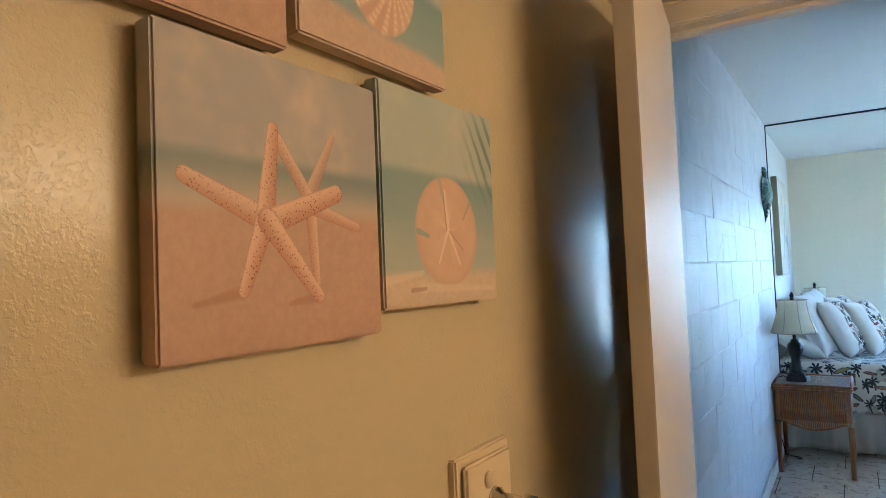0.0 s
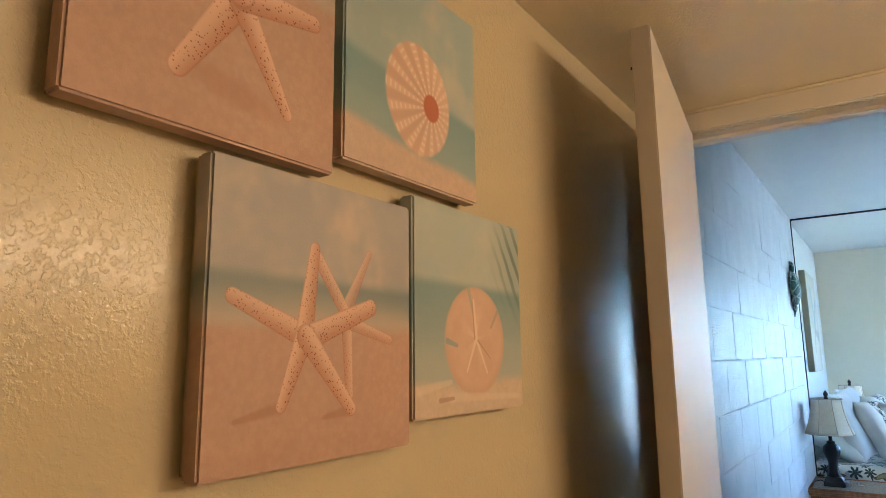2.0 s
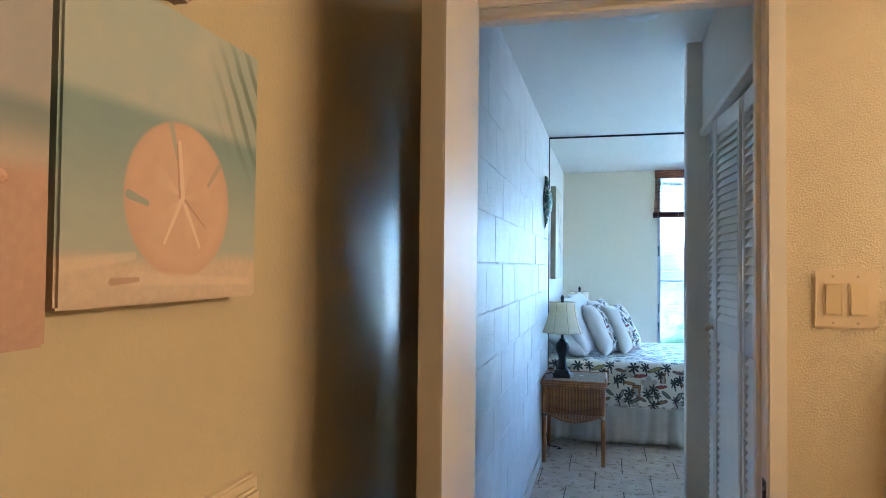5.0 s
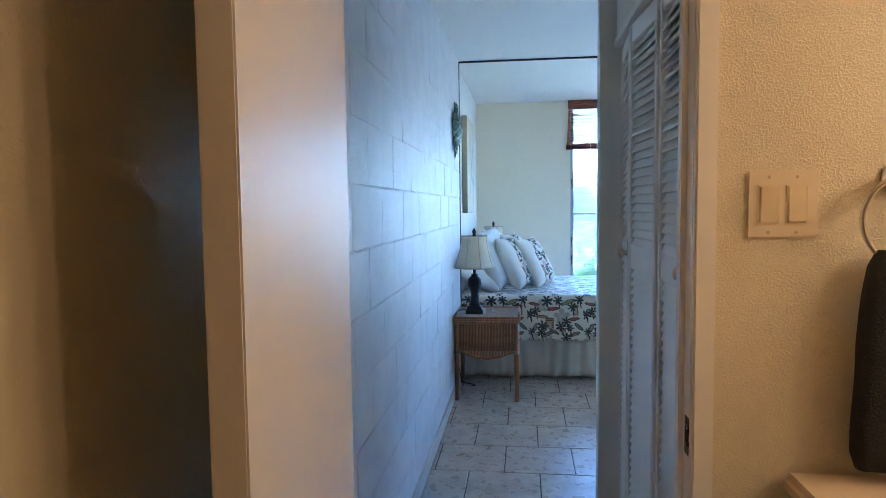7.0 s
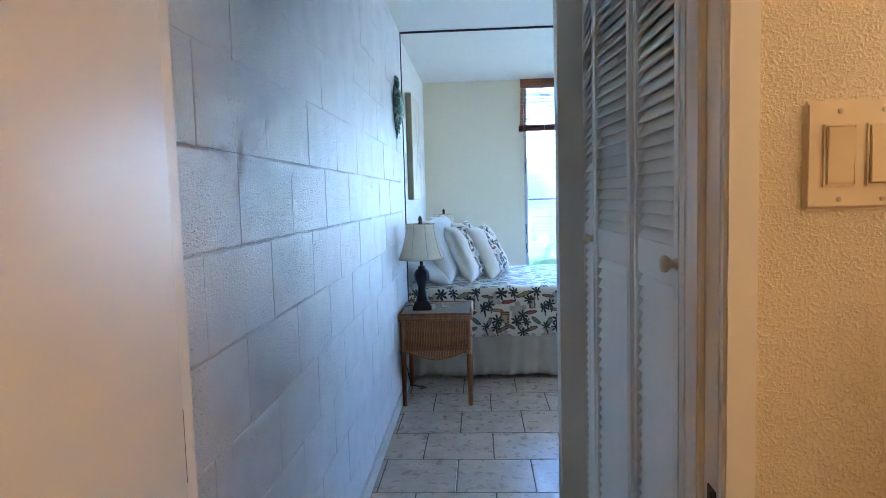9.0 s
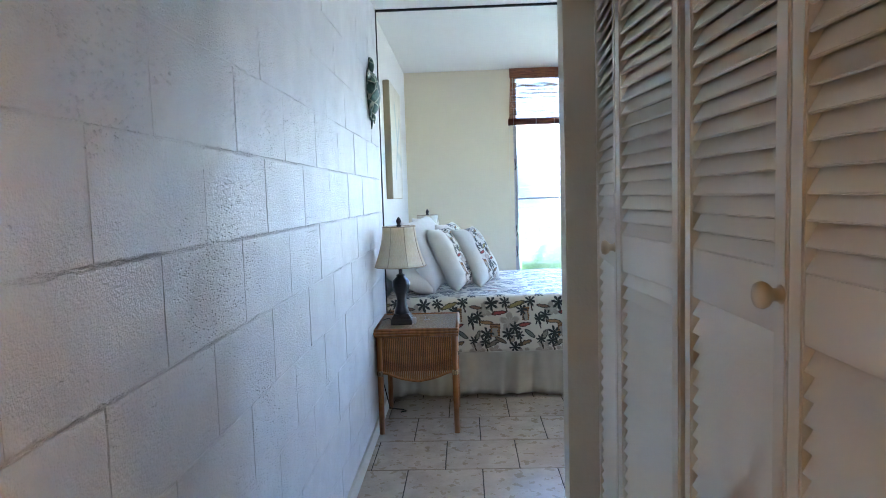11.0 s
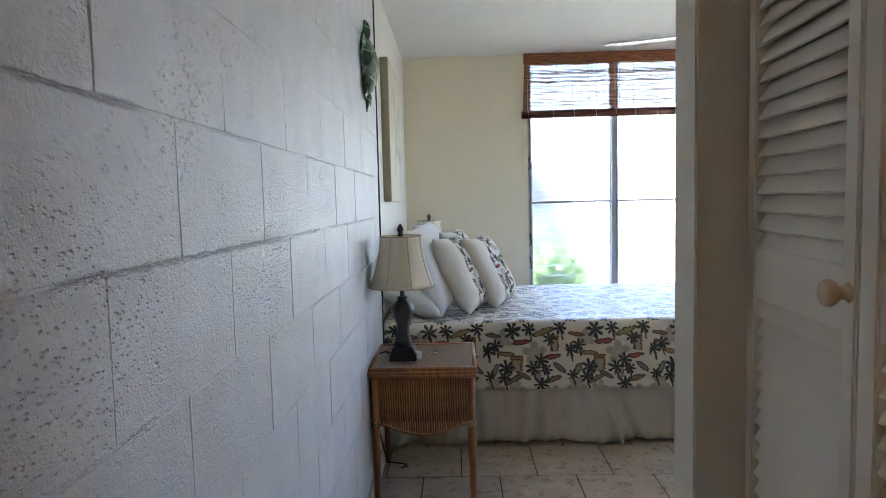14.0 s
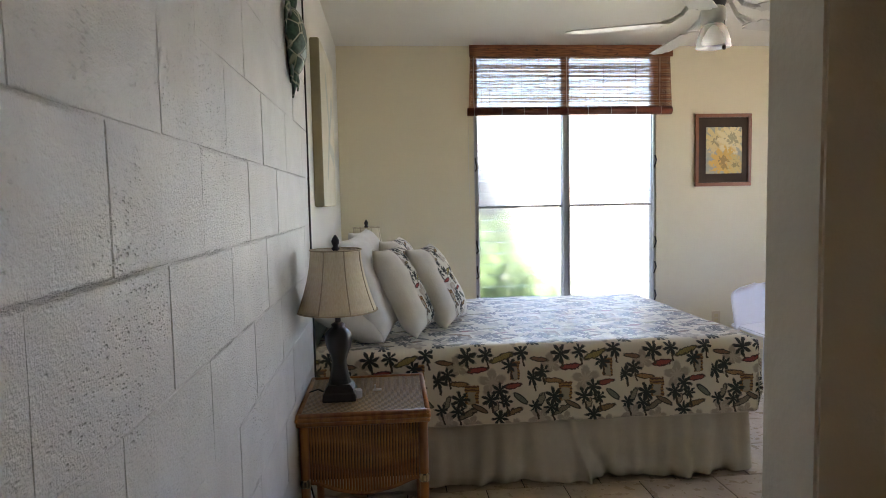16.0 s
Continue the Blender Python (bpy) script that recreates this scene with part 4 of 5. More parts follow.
part("base", box((-0.016, 0.016), (-0.010, 0.010), (0, 0.005), 0.001), WHITE_PLASTIC, clip)
part("stand", box((-0.012, -0.006), (-0.008, 0.008), (0.005, 0.022), 0.001), WHITE_PLASTIC, clip)

# ---- bed ----
BX0, BX1, BY0, BY1, BTOP, BHEM = -0.535, 1.555, 5.665, 7.15, 0.668, 0.305
bed = thing("bed", ((BX0 + BX1) / 2, (BY0 + BY1) / 2, 0), "queen bed with mattress and pleated linen skirt", "bed")
hx, hy = (BX1 - BX0) / 2 - 0.02, (BY1 - BY0) / 2 - 0.02
part("mattress", box((-hx, hx), (-hy, hy), (0.34, BTOP - 0.012), 0.04), MATTRESS, bed)
part("box_spring", box((-hx + 0.05, hx - 0.05), (-hy + 0.05, hy - 0.05), (0.0, 0.339), 0.02), MATTRESS, bed)


def skirt():
    bm, columns = bmesh.new(), []
    path = []
    steps = 260
    for i in range(steps + 1):
        s = i / steps * (2 * hx + 2 * hy)
        if s < 2 * hx:
            path.append((-hx + s, -hy + 0.005, 0, -1, s))
        else:
            path.append((hx - 0.005, -hy + s - 2 * hx, 1, 0, s))
    for x, y, nx, ny, s in path:
        column = []
        for j in range(9):
            f = j / 8
            ruffle = 0.014 * noise.noise((s * 6.5, f * 0.5, 3)) + 0.007 * noise.noise((s * 19, f * 0.8, 8))
            pleat = 0.02 * math.exp(-((s - 1.14 - 0.10 * f) / 0.012) ** 2) - 0.016 * math.exp(-((s - 1.18 - 0.16 * f) / 0.02) ** 2)
            wave = 0.010 * math.sin(s * 31 + 5 * noise.noise((s * 2.3, 2, 5)))
            out = ((ruffle + 0.35 * wave) * 4.2 + pleat * 2.6) * (0.25 + 0.75 * f) + 0.020 * f
            sag = 0.014 * noise.noise((s * 4.0, 7, 1)) * f
            column.append(bm.verts.new((x + nx * out, y + ny * out, 0.335 - 0.318 * f + sag)))
        columns.append(column)
    for a, b in zip(columns, columns[1:]):
        for j in range(8):
            bm.faces.new((a[j], a[j + 1], b[j + 1], b[j]))
    return bm


part("skirt", skirt(), LINEN, bed, "wrinkled grey-beige pleated bed skirt", True).modifiers.new("thickness", "SOLIDIFY").thickness = 0.003


def bedspread():
    """A fitted spread: flat on top, rounded over three edges, hanging to a hem."""
    drop, r = BTOP - BHEM, 0.045
    arc = r * math.pi / 2

    def over(d):
        if d <= 0:
            return d, 0.0
        if d < arc:
            return r * math.sin(d / r), r * (1 - math.cos(d / r))
        return r, r + (d - arc)

    hang = drop - r + arc
    us = np.linspace(BX0, BX1 - r + hang, 110)
    vs = np.linspace(BY0 + r - hang, BY1 - r + hang, 110)
    bm = bmesh.new()
    uv = bm.loops.layers.uv.new("UVMap")
    grid, where = [], {}
    for u in us:
        row = []
        for v in vs:
            ox, dx = over(u - (BX1 - r))
            if v < (BY0 + BY1) / 2:
                oy, dy = over((BY0 + r) - v)
                y = BY0 + r - oy
            else:
                oy, dy = over(v - (BY1 - r))
                y = BY1 - r + oy
            x = BX1 - r + ox
            down = max(dx, dy)
            lump = 0.006 * noise.noise((u * 5, v * 5, 0)) + 0.003 * noise.noise((u * 16, v * 16, 4))
            side = 0.006 * noise.noise((u * 7, v * 3, 9)) * min(1, down * 5)
            if dx > 0.02 and dy > 0.02:
                fold = min(dx, dy)
                x += 0.10 * fold * (0.5 if dx < dy else 0.0)
                y -= 0.06 * fold if v < 6 else 0
                down = max(dx, dy) - 0.3 * fold
            sx = -side if dy > dx else 0
            vert = bm.verts.new((x + (side if dx > dy else 0), y + (sx if v < 6 else -sx), BTOP - down + (lump if down < 0.03 else 0)))
            where[vert] = (u, v)
            row.append(vert)
        grid.append(row)
    for a, b in zip(grid, grid[1:]):
        for j in range(len(vs) - 1):
            bm.faces.new((a[j], b[j], b[j + 1], a[j + 1]))
    for face in bm.faces:
        for loop in face.loops:
            loop[uv].uv = where[loop.vert]
    return bm


spread = part("bedspread", bedspread(), PRINT, None, smooth=True)
spread.modifiers.new("thickness", "SOLIDIFY").thickness = -0.004
part("hem", tube([(BX0 + 0.01, BY0 - 0.001, BHEM), (0.3, BY0 - 0.003, BHEM), (1.0, BY0 - 0.001, BHEM + 0.002), (BX1 - 0.05, BY0, BHEM)], 0.004, 8), LINEN, spread, "stitched hem", True)
tagged(spread, "tropical palm and surfboard print bedspread, fitted over the bed", "bedspread")


def cushion(w, h, t, seed):
    """A plump pillow in the x-z plane, thick along y, with pinched corners."""
    bm = bmesh.new()
    uv = bm.loops.layers.uv.new("UVMap")
    n, where = 28, {}
    sides = []
    for s in (-1, 1):
        grid = []
        for i in range(n + 1):
            row = []
            for j in range(n + 1):
                a, b = 2 * i / n - 1, 2 * j / n - 1
                swell = max(0.0, (1 - a ** 4) * (1 - b ** 4)) ** 0.6
                pinch = 1 - 0.07 * (1 - abs(a) ** 2) * abs(b) ** 3
                pinch2 = 1 - 0.07 * (1 - abs(b) ** 2) * abs(a) ** 3
                crease = 0.012 * noise.noise((a * 2.2, b * 2.2, seed + s)) + 0.006 * noise.noise((a * 6, b * 6, seed))
                vert = bm.verts.new((a * w / 2 * pinch2, s * (t / 2 * swell + crease * swell), b * h / 2 * pinch))
                where[vert] = (a * w / 2 + w / 2, b * h / 2 + h / 2)
                row.append(vert)
            grid.append(row)
        sides.append(grid)
        for i in range(n):
            for j in range(n):
                f = (grid[i][j], grid[i + 1][j], grid[i + 1][j + 1], grid[i][j + 1])
                bm.faces.new(f if s < 0 else f[::-1])
    for face in bm.faces:
        for loop in face.loops:
            loop[uv].uv = where[loop.vert]
    bmesh.ops.remove_doubles(bm, verts=bm.verts, dist=0.0005)
    return bm


def pillow(x, y, z, lean, w, h, t, material, label, seed, twist=0.0, roll=0.0):
    """Leans back against the wall; its broad face looks along the bed."""
    ob = part("pillow", cushion(w, h, t, seed), material, None, smooth=True)
    ob.matrix_basis = pose(x, y, z) @ pose(0, 0, 0, -lean, 0, 90 + twist) @ pose(0, 0, 0, 0, roll, 0)
    return tagged(ob, label, "pillow", "pillows on the bed")


PLAIN_LABEL, PRINT_LABEL = "plump white cotton pillow leaning on the bed", "cream pillow with a palm print stripe"
for y, dx in ((6.05, 0.0), (6.80, 0.02)):
    pillow(-0.40 + dx, y, 0.785, 62, 0.62, 0.40, 0.15, WHITE_COTTON, "white cotton sleeping pillow lying against the wall", y)
    pillow(-0.29 + dx, y + 0.02, 0.925, 24, 0.58, 0.54, 0.16, WHITE_COTTON, PLAIN_LABEL, y + 1, -8)
    pillow(-0.10 + dx, y + 0.04, 0.895, 26, 0.47, 0.48, 0.16, PILLOW_PRINT, PRINT_LABEL, y + 2, -16)
pillow(0.075, 6.30, 0.885, 27, 0.46, 0.47, 0.16, PILLOW_PRINT, PRINT_LABEL, 21, -20)

# ---- window ----
window = thing("window_1", (1.21, BACK_Y, 0), "tall aluminium jalousie window in two bays", "window")
tagged(window, kind="structure")
FY = (0.02, 0.075)
for x in ((-0.724, -0.690), (-0.033, 0.033), (0.690, 0.724)):
    part("window_frame", box(x, FY, (0.452, 2.468), 0.003), ALUMINIUM, window)
for z in ((0.452, 0.485), (2.435, 2.468)):
    for x in ((-0.6895, -0.0335), (0.0335, 0.6895)):
        part("window_frame", box(x, FY, z, 0.003), ALUMINIUM, window)
for x in ((-0.6895, -0.0335), (0.0335, 0.6895)):
    part("transom_bar", box(x, FY, (1.279, 1.297), 0.002), ALUMINIUM, window)
pane_data = None
for x in (-0.3615, 0.3615):
    for low, high in ((0.49, 1.277), (1.299, 2.432)):
        count = round((high - low) / 0.092)
        for k in range(count):
            if pane_data is None:
                first = part("pane", box((-0.322, 0.322), (-0.003, 0.003), (-0.054, 0.054), 0.0012), GLASS, window)
                pane_data = first.data
                ob = first
            else:
                ob = share("pane", pane_data, window)
            ob.location = (x, 0.05, low + (k + 0.5) * (high - low) / count)
            ob.rotation_euler = (radians(-28), 0, 0)
            ob.visible_shadow = False
for x in (-0.702, -0.022, 0.022, 0.702):
    part("louver_channel", box((x - 0.005, x + 0.005), (-0.004, 0.0195), (0.50, 2.40), 0.001), ALUMINIUM, window, "louver clip channel")
for x in (-0.715, 0.715):
    for z in (0.55, 0.78, 1.62, 0.98):
        part("louver_handle", tube([(x, 0.02, z - 0.05), (x - 0.01 * math.copysign(1, x), -0.02, z - 0.03), (x, -0.028, z + 0.01), (x, -0.004, z + 0.05)], 0.006, 8), BRONZE_METAL, window, "dark louver crank handle", True)

blind = thing("bamboo_blind", (1.245, BACK_Y - 0.035, 0), "woven brown bamboo roman blind, half raised", "blind")
bm = bmesh.new()
for k in range(128):
    z = 2.045 + k * 0.00366
    thick = random.uniform(0.0012, 0.00178)
    sag = random.uniform(-0.0006, 0.0006)
    wide = 0.80 - 0.02 * (k / 128)
    add_box(bm, (-wide, wide), (-0.001, 0.001), (z - thick + sag, z + thick + sag))
tagged(part("weave", bm, BAMBOO, blind, "thin bamboo reeds"), kind="stuff")
part("valance", box((-0.79, 0.80), (-0.016, -0.010), (2.425, 2.513), 0.002), BAMBOO, blind)
for k in range(25):
    x = -0.77 + k * 0.0635 + random.uniform(-0.008, 0.008)
    part("warp_thread", tube([(x, -0.003, 2.05), (x + 0.003, -0.003, 2.28), (x, -0.003, 2.50)], 0.0013, 5), BAMBOO_ROLL, blind, "brown warp thread")
for x in (-0.76, -0.04, 0.70):
    part("string", tube([(x, -0.005, 2.05), (x, -0.005, 2.50)], 0.0016, 5), WHITE_COTTON, blind, "pale lift string")
roll = part("rolled_hem", tube([(-0.81, 0, 0), (0.79, 0, 0)], 0.032, 16), BAMBOO_ROLL, blind, "red-brown rolled bottom", True)
roll.location = (0, -0.01, 2.015)
for x in (-0.76, -0.55, -0.38, -0.2, -0.04, 0.12, 0.30, 0.5, 0.70):
    part("string", tube([(x, 0.034 * math.sin(a) - 0.01, 2.015 + 0.034 * math.cos(a)) for a in (2 * math.pi * k / 14 for k in range(15))], 0.0014, 5), WHITE_COTTON, blind)
part("pull_cord", tube([(-0.80, -0.012, 2.0), (-0.81, -0.008, 1.6), (-0.80, -0.006, 1.25), (-0.77, -0.006, 1.19)], 0.0016, 5), WHITE_COTTON, blind)

# invented, unseen window: its opening brightens the bedroom with extra daylight
fill_window = tagged(thing("window_2", (EAST_X + 0.06, 6.20, 0), "narrow aluminium window added out of view in the side wall for fill daylight", "window"), kind="structure")
for y in ((-0.398, -0.362), (0.362, 0.398)):
    part("window_frame", box((0, 0.04), y, (1.002, 2.248), 0.003), ALUMINIUM, fill_window)
for z in ((1.002, 1.04), (2.21, 2.248)):
    part("window_frame", box((0, 0.04), (-0.3618, 0.3618), z, 0.003), ALUMINIUM, fill_window)

# ---- pictures on the bedroom walls ----
ob = part("canvas_painting", box((0.0, 0.045), (0, 0.72), (0, 0.83), 0.004), CANVAS_EDGE, None)
ob.location = (BED_X + 0.001, 6.03, 1.325)
tagged(ob, "large pale botanical canvas above the bed", "painting")
part("painted_face", box((0.0452, 0.0475), (0.004, 0.716), (0.004, 0.826)), art_bedroom(), ob, "pale botanical picture")
frame_thing = thing("framed_picture", (2.478, BACK_Y - 0.001, 1.702), "yellow flower print in brown mat and reddish wood frame", "picture")
fw, fh = 0.232, 0.285
for x, z in (((-fw, fw), (fh - 0.028, fh)), ((-fw, fw), (-fh, -fh + 0.028)), ((-fw, -fw + 0.028), (-fh + 0.0282, fh - 0.0282)), ((fw - 0.028, fw), (-fh + 0.0282, fh - 0.0282))):
    part("moulding", box(x, (-0.025, 0), z, 0.004), PICTURE_WOOD, frame_thing)
part("mat_board", box((-fw + 0.0285, fw - 0.0285), (-0.012, -0.008), (-fh + 0.0285, fh - 0.0285)), MAT_BROWN, frame_thing, "dark brown mat")
part("print", box((0, 0.295), (-0.016, -0.0125), (0, 0.365)), art_flowers(), frame_thing, "yellow flower print", at=(-0.142, 0, -0.185))

outlet = thing("wall_outlet", (2.44, BACK_Y, 0.355), "beige double wall outlet low on the wall", "outlet")
part("plate", box((-0.035, 0.035), (-0.006, 0.006), (-0.057, 0.057), 0.003), IVORY, outlet)
for z in (-0.02, 0.02):
    part("socket", box((-0.016, 0.016), (-0.0085, -0.0062), (z - 0.014, z + 0.014), 0.002), IVORY_ROCKER, outlet)

# white chair by the window wall
chair = thing("white_chair", (2.62, 7.30, 0), "white moulded chair with a rounded backrest", "chair")


def chair_back():
    bm, rings = bmesh.new(), []
    for i in range(15):
        f = i / 14
        half = 0.30 - 0.02 * f if f < 0.75 else 0.285 * math.sqrt(max(0.03, 1 - ((f - 0.75) / 0.26) ** 2))
        rings.append([bm.verts.new((half * (k / 10 - 1), 0.10 * abs(k / 10 - 1) ** 2 * -1 + 0.12 * f, 0.36 + 0.31 * f)) for k in range(21)])
    for a, b in zip(rings, rings[1:]):
        for k in range(20):
            bm.faces.new((a[k], a[k + 1], b[k + 1], b[k]))
    return bm


part("backrest", chair_back(), WHITE_PLASTIC, chair, smooth=True).modifiers.new("thickness", "SOLIDIFY").thickness = 0.012
part("seat", box((-0.27, 0.27), (-0.42, 0.04), (0.36, 0.385), 0.01), WHITE_PLASTIC, chair)
for x in (-0.24, 0.24):
    for y in (-0.38, 0.0):
        part("leg", tube([(x, y, 0.362), (x * 1.06, y, 0.0)], [0.022, 0.017], 10), WHITE_PLASTIC, chair)

# ---- ceiling fan ----
fan = thing("ceiling_fan", (1.468, 5.95, CEIL), "white five-blade ceiling fan with a glass light shade", "ceiling fan")
part("canopy", turned([(0.075, 0), (0.072, -0.03), (0.03, -0.05), (0.02, -0.06), (0.02, -0.09)], 28), FAN_WHITE, fan, smooth=True)
part("motor_housing", turned([(0.03, -0.085), (0.11, -0.10), (0.135, -0.13), (0.135, -0.18), (0.10, -0.20), (0.06, -0.205)], 36), FAN_WHITE, fan, smooth=True)
part("vent_ring", turned([(0.095, -0.2015), (0.060, -0.2055), (0.052, -0.23), (0.045, -0.24)], 36), FAN_DARK, fan)
for k in range(30):
    a = 2 * math.pi * k / 30
    part("vent_rib", tube([(0.105 * math.cos(a), 0.105 * math.sin(a), -0.2), (0.06 * math.cos(a), 0.06 * math.sin(a), -0.212)], 0.003, 5), FAN_WHITE, fan)
part("switch_housing", turned([(0.05, -0.235), (0.06, -0.245), (0.062, -0.30), (0.055, -0.318), (0.01, -0.32)], 28), FAN_WHITE, fan, smooth=True)
part("glass_shade", turned([(0.045, -0.318), (0.06, -0.335), (0.075, -0.38), (0.085, -0.43)], 28), FAN_GLASS, fan, "clear tulip glass", True).visible_shadow = False
part("pull_chain", tube([(0.03, -0.05, -0.31), (0.03, -0.05, -0.43)], 0.0016, 6), BRONZE_METAL, fan)
part("chain_ball", turned([(0.002, -0.428), (0.009, -0.434), (0.012, -0.442), (0.009, -0.45), (0.002, -0.454)], 12), BRONZE_METAL, fan, smooth=True).location = (0.03, -0.05, 0)
for k in range(5):
    a = radians(160 + 72 * k)
    c, s = math.cos(a), math.sin(a)
    iron = part("blade_iron", tube([(0.10, 0, -0.19), (0.15, 0.0, -0.255), (0.20, 0.02, -0.28), (0.25, 0.03, -0.292)], [0.010, 0.012, 0.010, 0.007], 8), FAN_WHITE, fan, "curved white blade bracket", True)
    add = bmesh.new()
    add_tube(add, [(0.15, 0.0, -0.255), (0.20, -0.02, -0.28), (0.25, -0.03, -0.292)], [0.010, 0.010, 0.007], 8)
    arm = part("blade_iron", add, FAN_WHITE, fan, "curved white blade bracket", True)
    bm = bmesh.new()
    add_box(bm, (0.22, 0.73), (-0.062, 0.062), (-0.003, 0.003), 0.0)
    bmesh.ops.bevel(bm, geom=[e for e in bm.edges if abs(e.verts[0].co.z - e.verts[1].co.z) > 0.004], offset=0.03, segments=4, affect="EDGES")
    blade = part("blade", bm, FAN_WHITE, fan, "white painted blade")
    blade.matrix_basis = pose(0, 0, -0.296, 0, 0, math.degrees(a)) @ pose(0, 0, 0, -6)
    for o in (iron, arm):
        o.matrix_basis = pose(0, 0, 0, 0, 0, math.degrees(a))

# ---- outdoors ----
structure("ground", box((-150, 150), (-150, 300), (-0.35, -0.16)), SOIL, "sunlit bare garden ground")


def bush(place, size, count, seed):
    """Many small folded leaves on short twigs."""
    rng = random.Random(seed)
    bm = bmesh.new()
    for _ in range(count):
        d = Vector((rng.gauss(0, 1), rng.gauss(0, 1), abs(rng.gauss(0, 1)))).normalized()
        p = Vector((d.x * size[0], d.y * size[1], d.z * size[2])) * rng.uniform(0.45, 1.08)
        way = (d + Vector((rng.uniform(-1, 1), rng.uniform(-1, 1), rng.uniform(-0.6, 1)))).normalized()
        side = way.orthogonal().normalized() * rng.uniform(0.02, 0.035)
        tip, mid = p + way * rng.uniform(0.10, 0.18), p + way * 0.07
        lift = side.cross(way).normalized() * 0.012
        a, b, c, e = bm.verts.new(p), bm.verts.new(mid + side + lift), bm.verts.new(tip), bm.verts.new(mid - side + lift)
        m0 = bm.verts.new(mid)
        for f in ((a, b, m0), (b, c, m0), (a, m0, e), (e, m0, c)):
            bm.faces.new(f)
    shrub = thing("garden_shrub", place, "green leafy shrub outside the window", "shrub", "garden shrubs")
    part("crown", bm, LEAF, shrub)
    part("trunk", tube([(0, 0, 0), (0.03, 0.02, size[2] * 0.5), (0.0, 0.05, size[2] * 0.8)], [0.04, 0.03, 0.01], 8), SOIL, shrub)
    return shrub


bush((0.75, 8.75, -0.16), (0.42, 0.4, 0.95), 900, 1)
bush((1.45, 9.1, -0.16), (0.40, 0.4, 0.80), 800, 2)
bush((1.0, 9.7, -0.16), (0.55, 0.4, 1.25), 1100, 3)
bush((0.9, 8.6, -0.16), (0.35, 0.35, 0.85), 700, 4)
shed = thing("neighbour_house", (-1.55, 10.8, -0.16), "dark grey neighbouring house with a flat roof", "house")
part("wall", box((-3.0, 3.05), (0, 5), (0, 1.62)), STUCCO_OUT, shed)
part("roof", box((-3.0, 2.80), (0.0, 5.3), (1.62, 2.05), 0.02), STUCCO_OUT, shed)

# ---- painted concrete blocks ----
BL, BH, BY, BZ, JOINT = 0.4064, 0.2032, 2.42, 1.45, 0.0032


def block_mesh(seed, length_m):
    """A block face with worn, uneven arrises."""
    rng = random.Random(seed)
    hl, hh = length_m / 2 - JOINT / 2, BH / 2 - JOINT / 2
    outline = []
    for k in range(8):
        outline.append((-hl + 2 * hl * k / 8, -hh))
    for k in range(4):
        outline.append((hl, -hh + 2 * hh * k / 4))
    for k in range(8):
        outline.append((hl - 2 * hl * k / 8, hh))
    for k in range(4):
        outline.append((-hl, hh - 2 * hh * k / 4))
    bm = bmesh.new()
    rings = []
    for inset, depth, wob in ((0, -0.03, 0), (0.0, -0.0020, 0.0009), (0.0012, 0.0, 0.0010)):
        ring = []
        for y, z in outline:
            fy, fz = (1 - inset / hl), (1 - inset / hh)
            ring.append(bm.verts.new((depth + rng.uniform(-0.0004, 0.0004), y * fy + rng.uniform(-wob, wob), z * fz + rng.uniform(-wob, wob))))
        rings.append(ring)
    n = len(outline)
    for a, b in zip(rings, rings[1:]):
        for k in range(n):
            bm.faces.new((a[k], a[(k + 1) % n], b[(k + 1) % n], b[k]))
    bm.faces.new(rings[-1])
    data = bpy.data.meshes.new("block")
    bm.to_mesh(data)
    bm.free()
    data.materials.append(BLOCK)
    return data




def mortar_bed():
    """The wall behind the block faces; thick paint fills its joints unevenly, nearly flush high up."""
    bm = box((-0.75, BLOCK_X - 0.008), (DOOR_Y1, SEAM_Y - 0.001), (0, 2.62))
    ny, nz = 300, 210
    grid = []
    for i in range(ny + 1):
        y = DOOR_Y1 + (SEAM_Y - 0.001 - DOOR_Y1) * i / ny
        column = []
        for j in range(nz + 1):
            z = CEIL * j / nz
            fill = noise.noise((y * 3.1, z * 3.1, 2.0)) + 0.5 * noise.noise((y * 17, z * 17, 5.0))
            high = min(1.0, max(0.0, (z - 1.5) / 0.3))
            column.append(bm.verts.new((BLOCK_X - 0.0019 + 0.0012 * fill + 0.0008 * high, y, z)))
        grid.append(column)
    for a, b in zip(grid, grid[1:]):
        for j in range(nz):
            bm.faces.new((a[j], b[j], b[j + 1], a[j + 1]))
    return bm


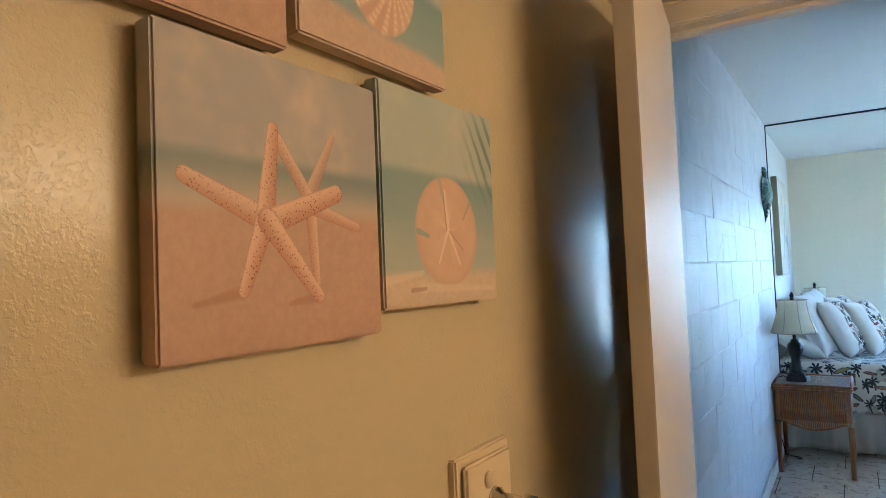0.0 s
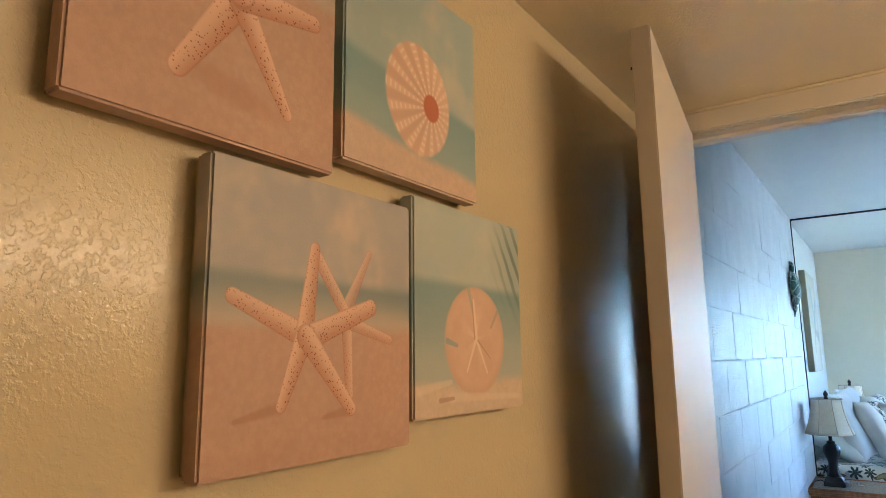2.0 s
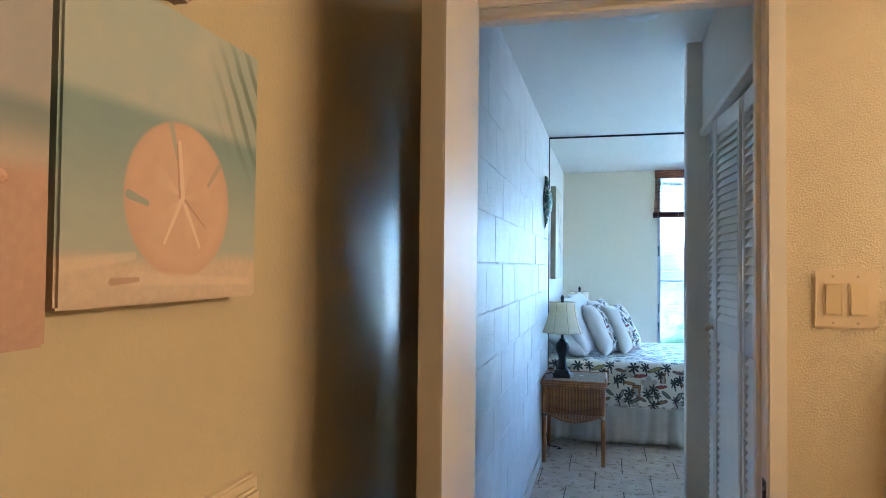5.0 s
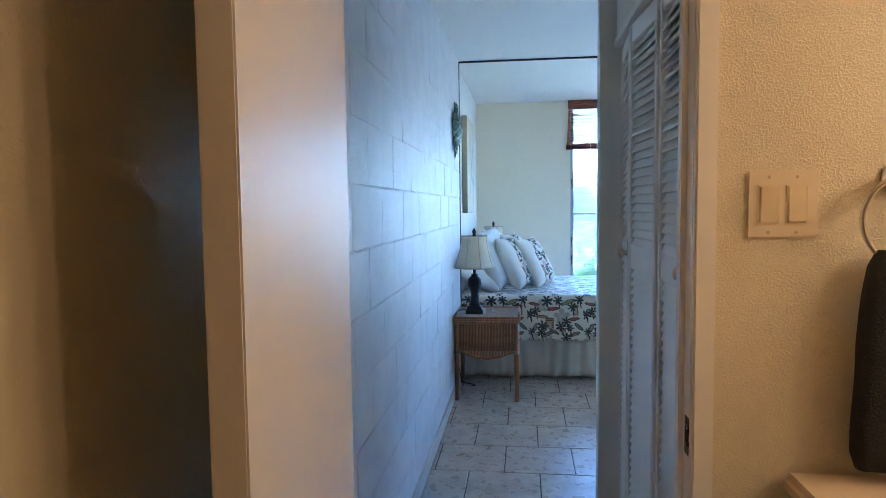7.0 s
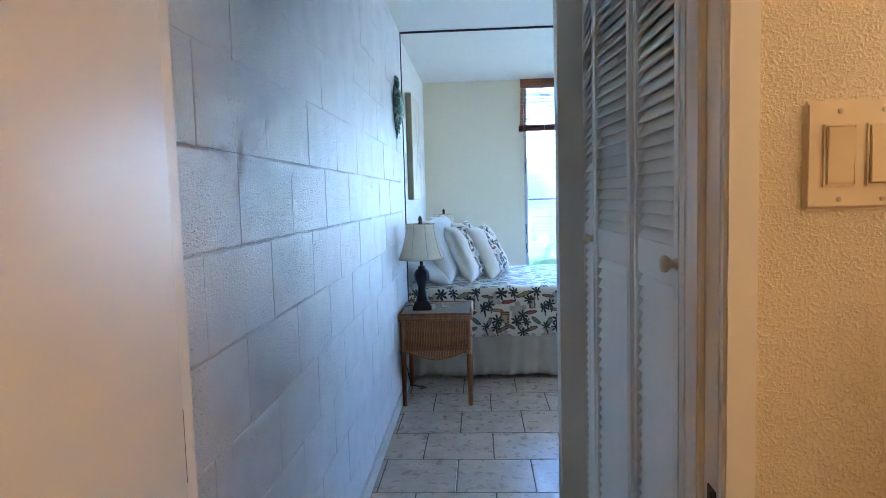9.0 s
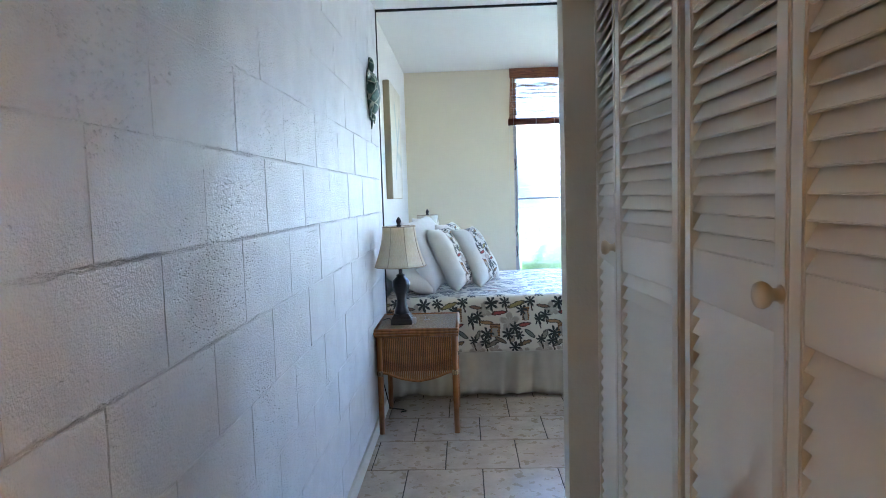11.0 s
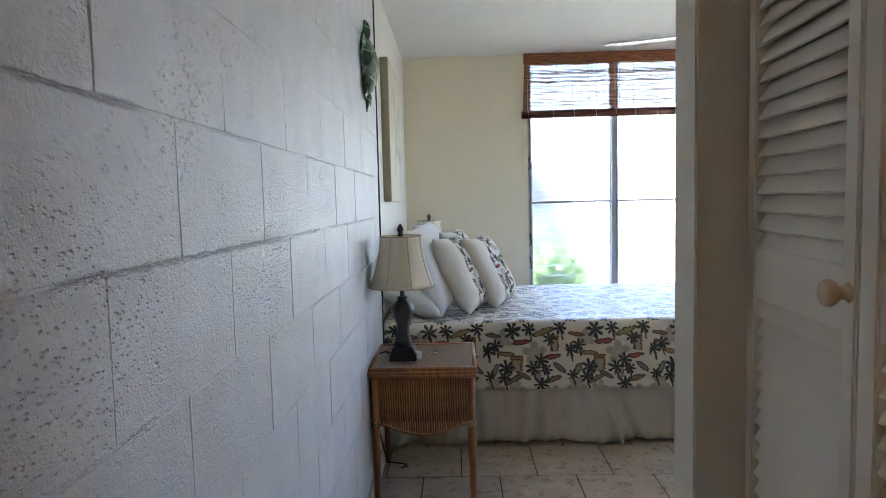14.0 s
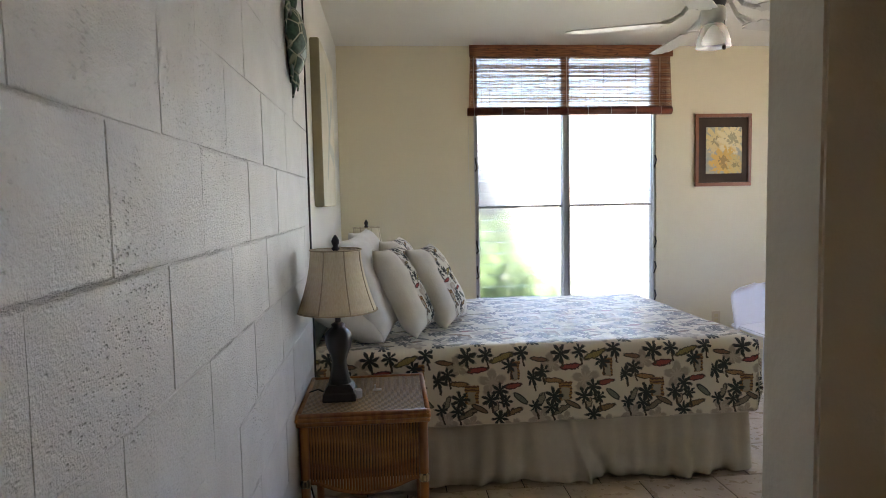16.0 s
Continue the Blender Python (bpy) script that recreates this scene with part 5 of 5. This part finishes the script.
blocks_wall = structure("wall_block_west", mortar_bed(), BLOCK, "white gloss painted concrete block wall")
variants = [block_mesh(k, BL) for k in range(6)]
rng = random.Random(5)
for row in range(-8, 6):
    z0, z1 = BZ + row * BH, BZ + (row + 1) * BH
    shift = 0.0 if row % 2 == 1 else BL / 2
    k = -2
    while BY + shift + k * BL < SEAM_Y:
        y0, y1 = BY + shift + k * BL, BY + shift + (k + 1) * BL
        k += 1
        lo, hi = max(y0, DOOR_Y1 + 0.001), min(y1, SEAM_Y - 0.002)
        if hi - lo < 0.03:
            continue
        data = rng.choice(variants) if hi - lo > BL - 0.001 else block_mesh(100 + k + row * 20, hi - lo)
        share("block", data, blocks_wall, (BLOCK_X + rng.uniform(-0.0012, 0.0008), (lo + hi) / 2, (z0 + z1) / 2))

# ---- floor tiles ----
PITCH, TX, TY = 0.3655, 0.235, 4.555
floor = structure("floor", box((-0.75, 3.75), (-2.45, BACK_Y + 0.15), (-0.15, -0.0035)), GROUT, "beige ceramic tile floor in running bond with dark grout")


def tile_mesh(seed):
    rng = random.Random(seed)
    h = PITCH / 2 - 0.003
    bm = bmesh.new()
    rings = [[bm.verts.new((sx * (h - i), sy * (h - i), z + (rng.uniform(-0.0003, 0.0003) if z == 0 else 0))) for sx, sy in ((-1, -1), (1, -1), (1, 1), (-1, 1))] for i, z in ((0, -0.006), (0, -0.0012), (0.002, 0.0))]
    for a, b in zip(rings, rings[1:]):
        for k in range(4):
            bm.faces.new((a[k], a[(k + 1) % 4], b[(k + 1) % 4], b[k]))
    bm.faces.new(rings[-1])
    data = bpy.data.meshes.new("tile")
    bm.to_mesh(data)
    bm.free()
    data.materials.append(TILE)
    return data


tiles = [tile_mesh(k) for k in range(4)]
for row in range(-19, 9):
    for k in range(-3, 10):
        x = TX + PITCH * (k + 0.5) + (PITCH / 2 if row % 2 else 0)
        y = TY + PITCH * (row + 0.5)
        if -0.72 < x < 3.7 and -2.4 < y < BACK_Y + 0.1:
            share("tile", rng.choice(tiles), floor, (x, y, 0), (0, 0, rng.choice((0, 90, 180, 270))))
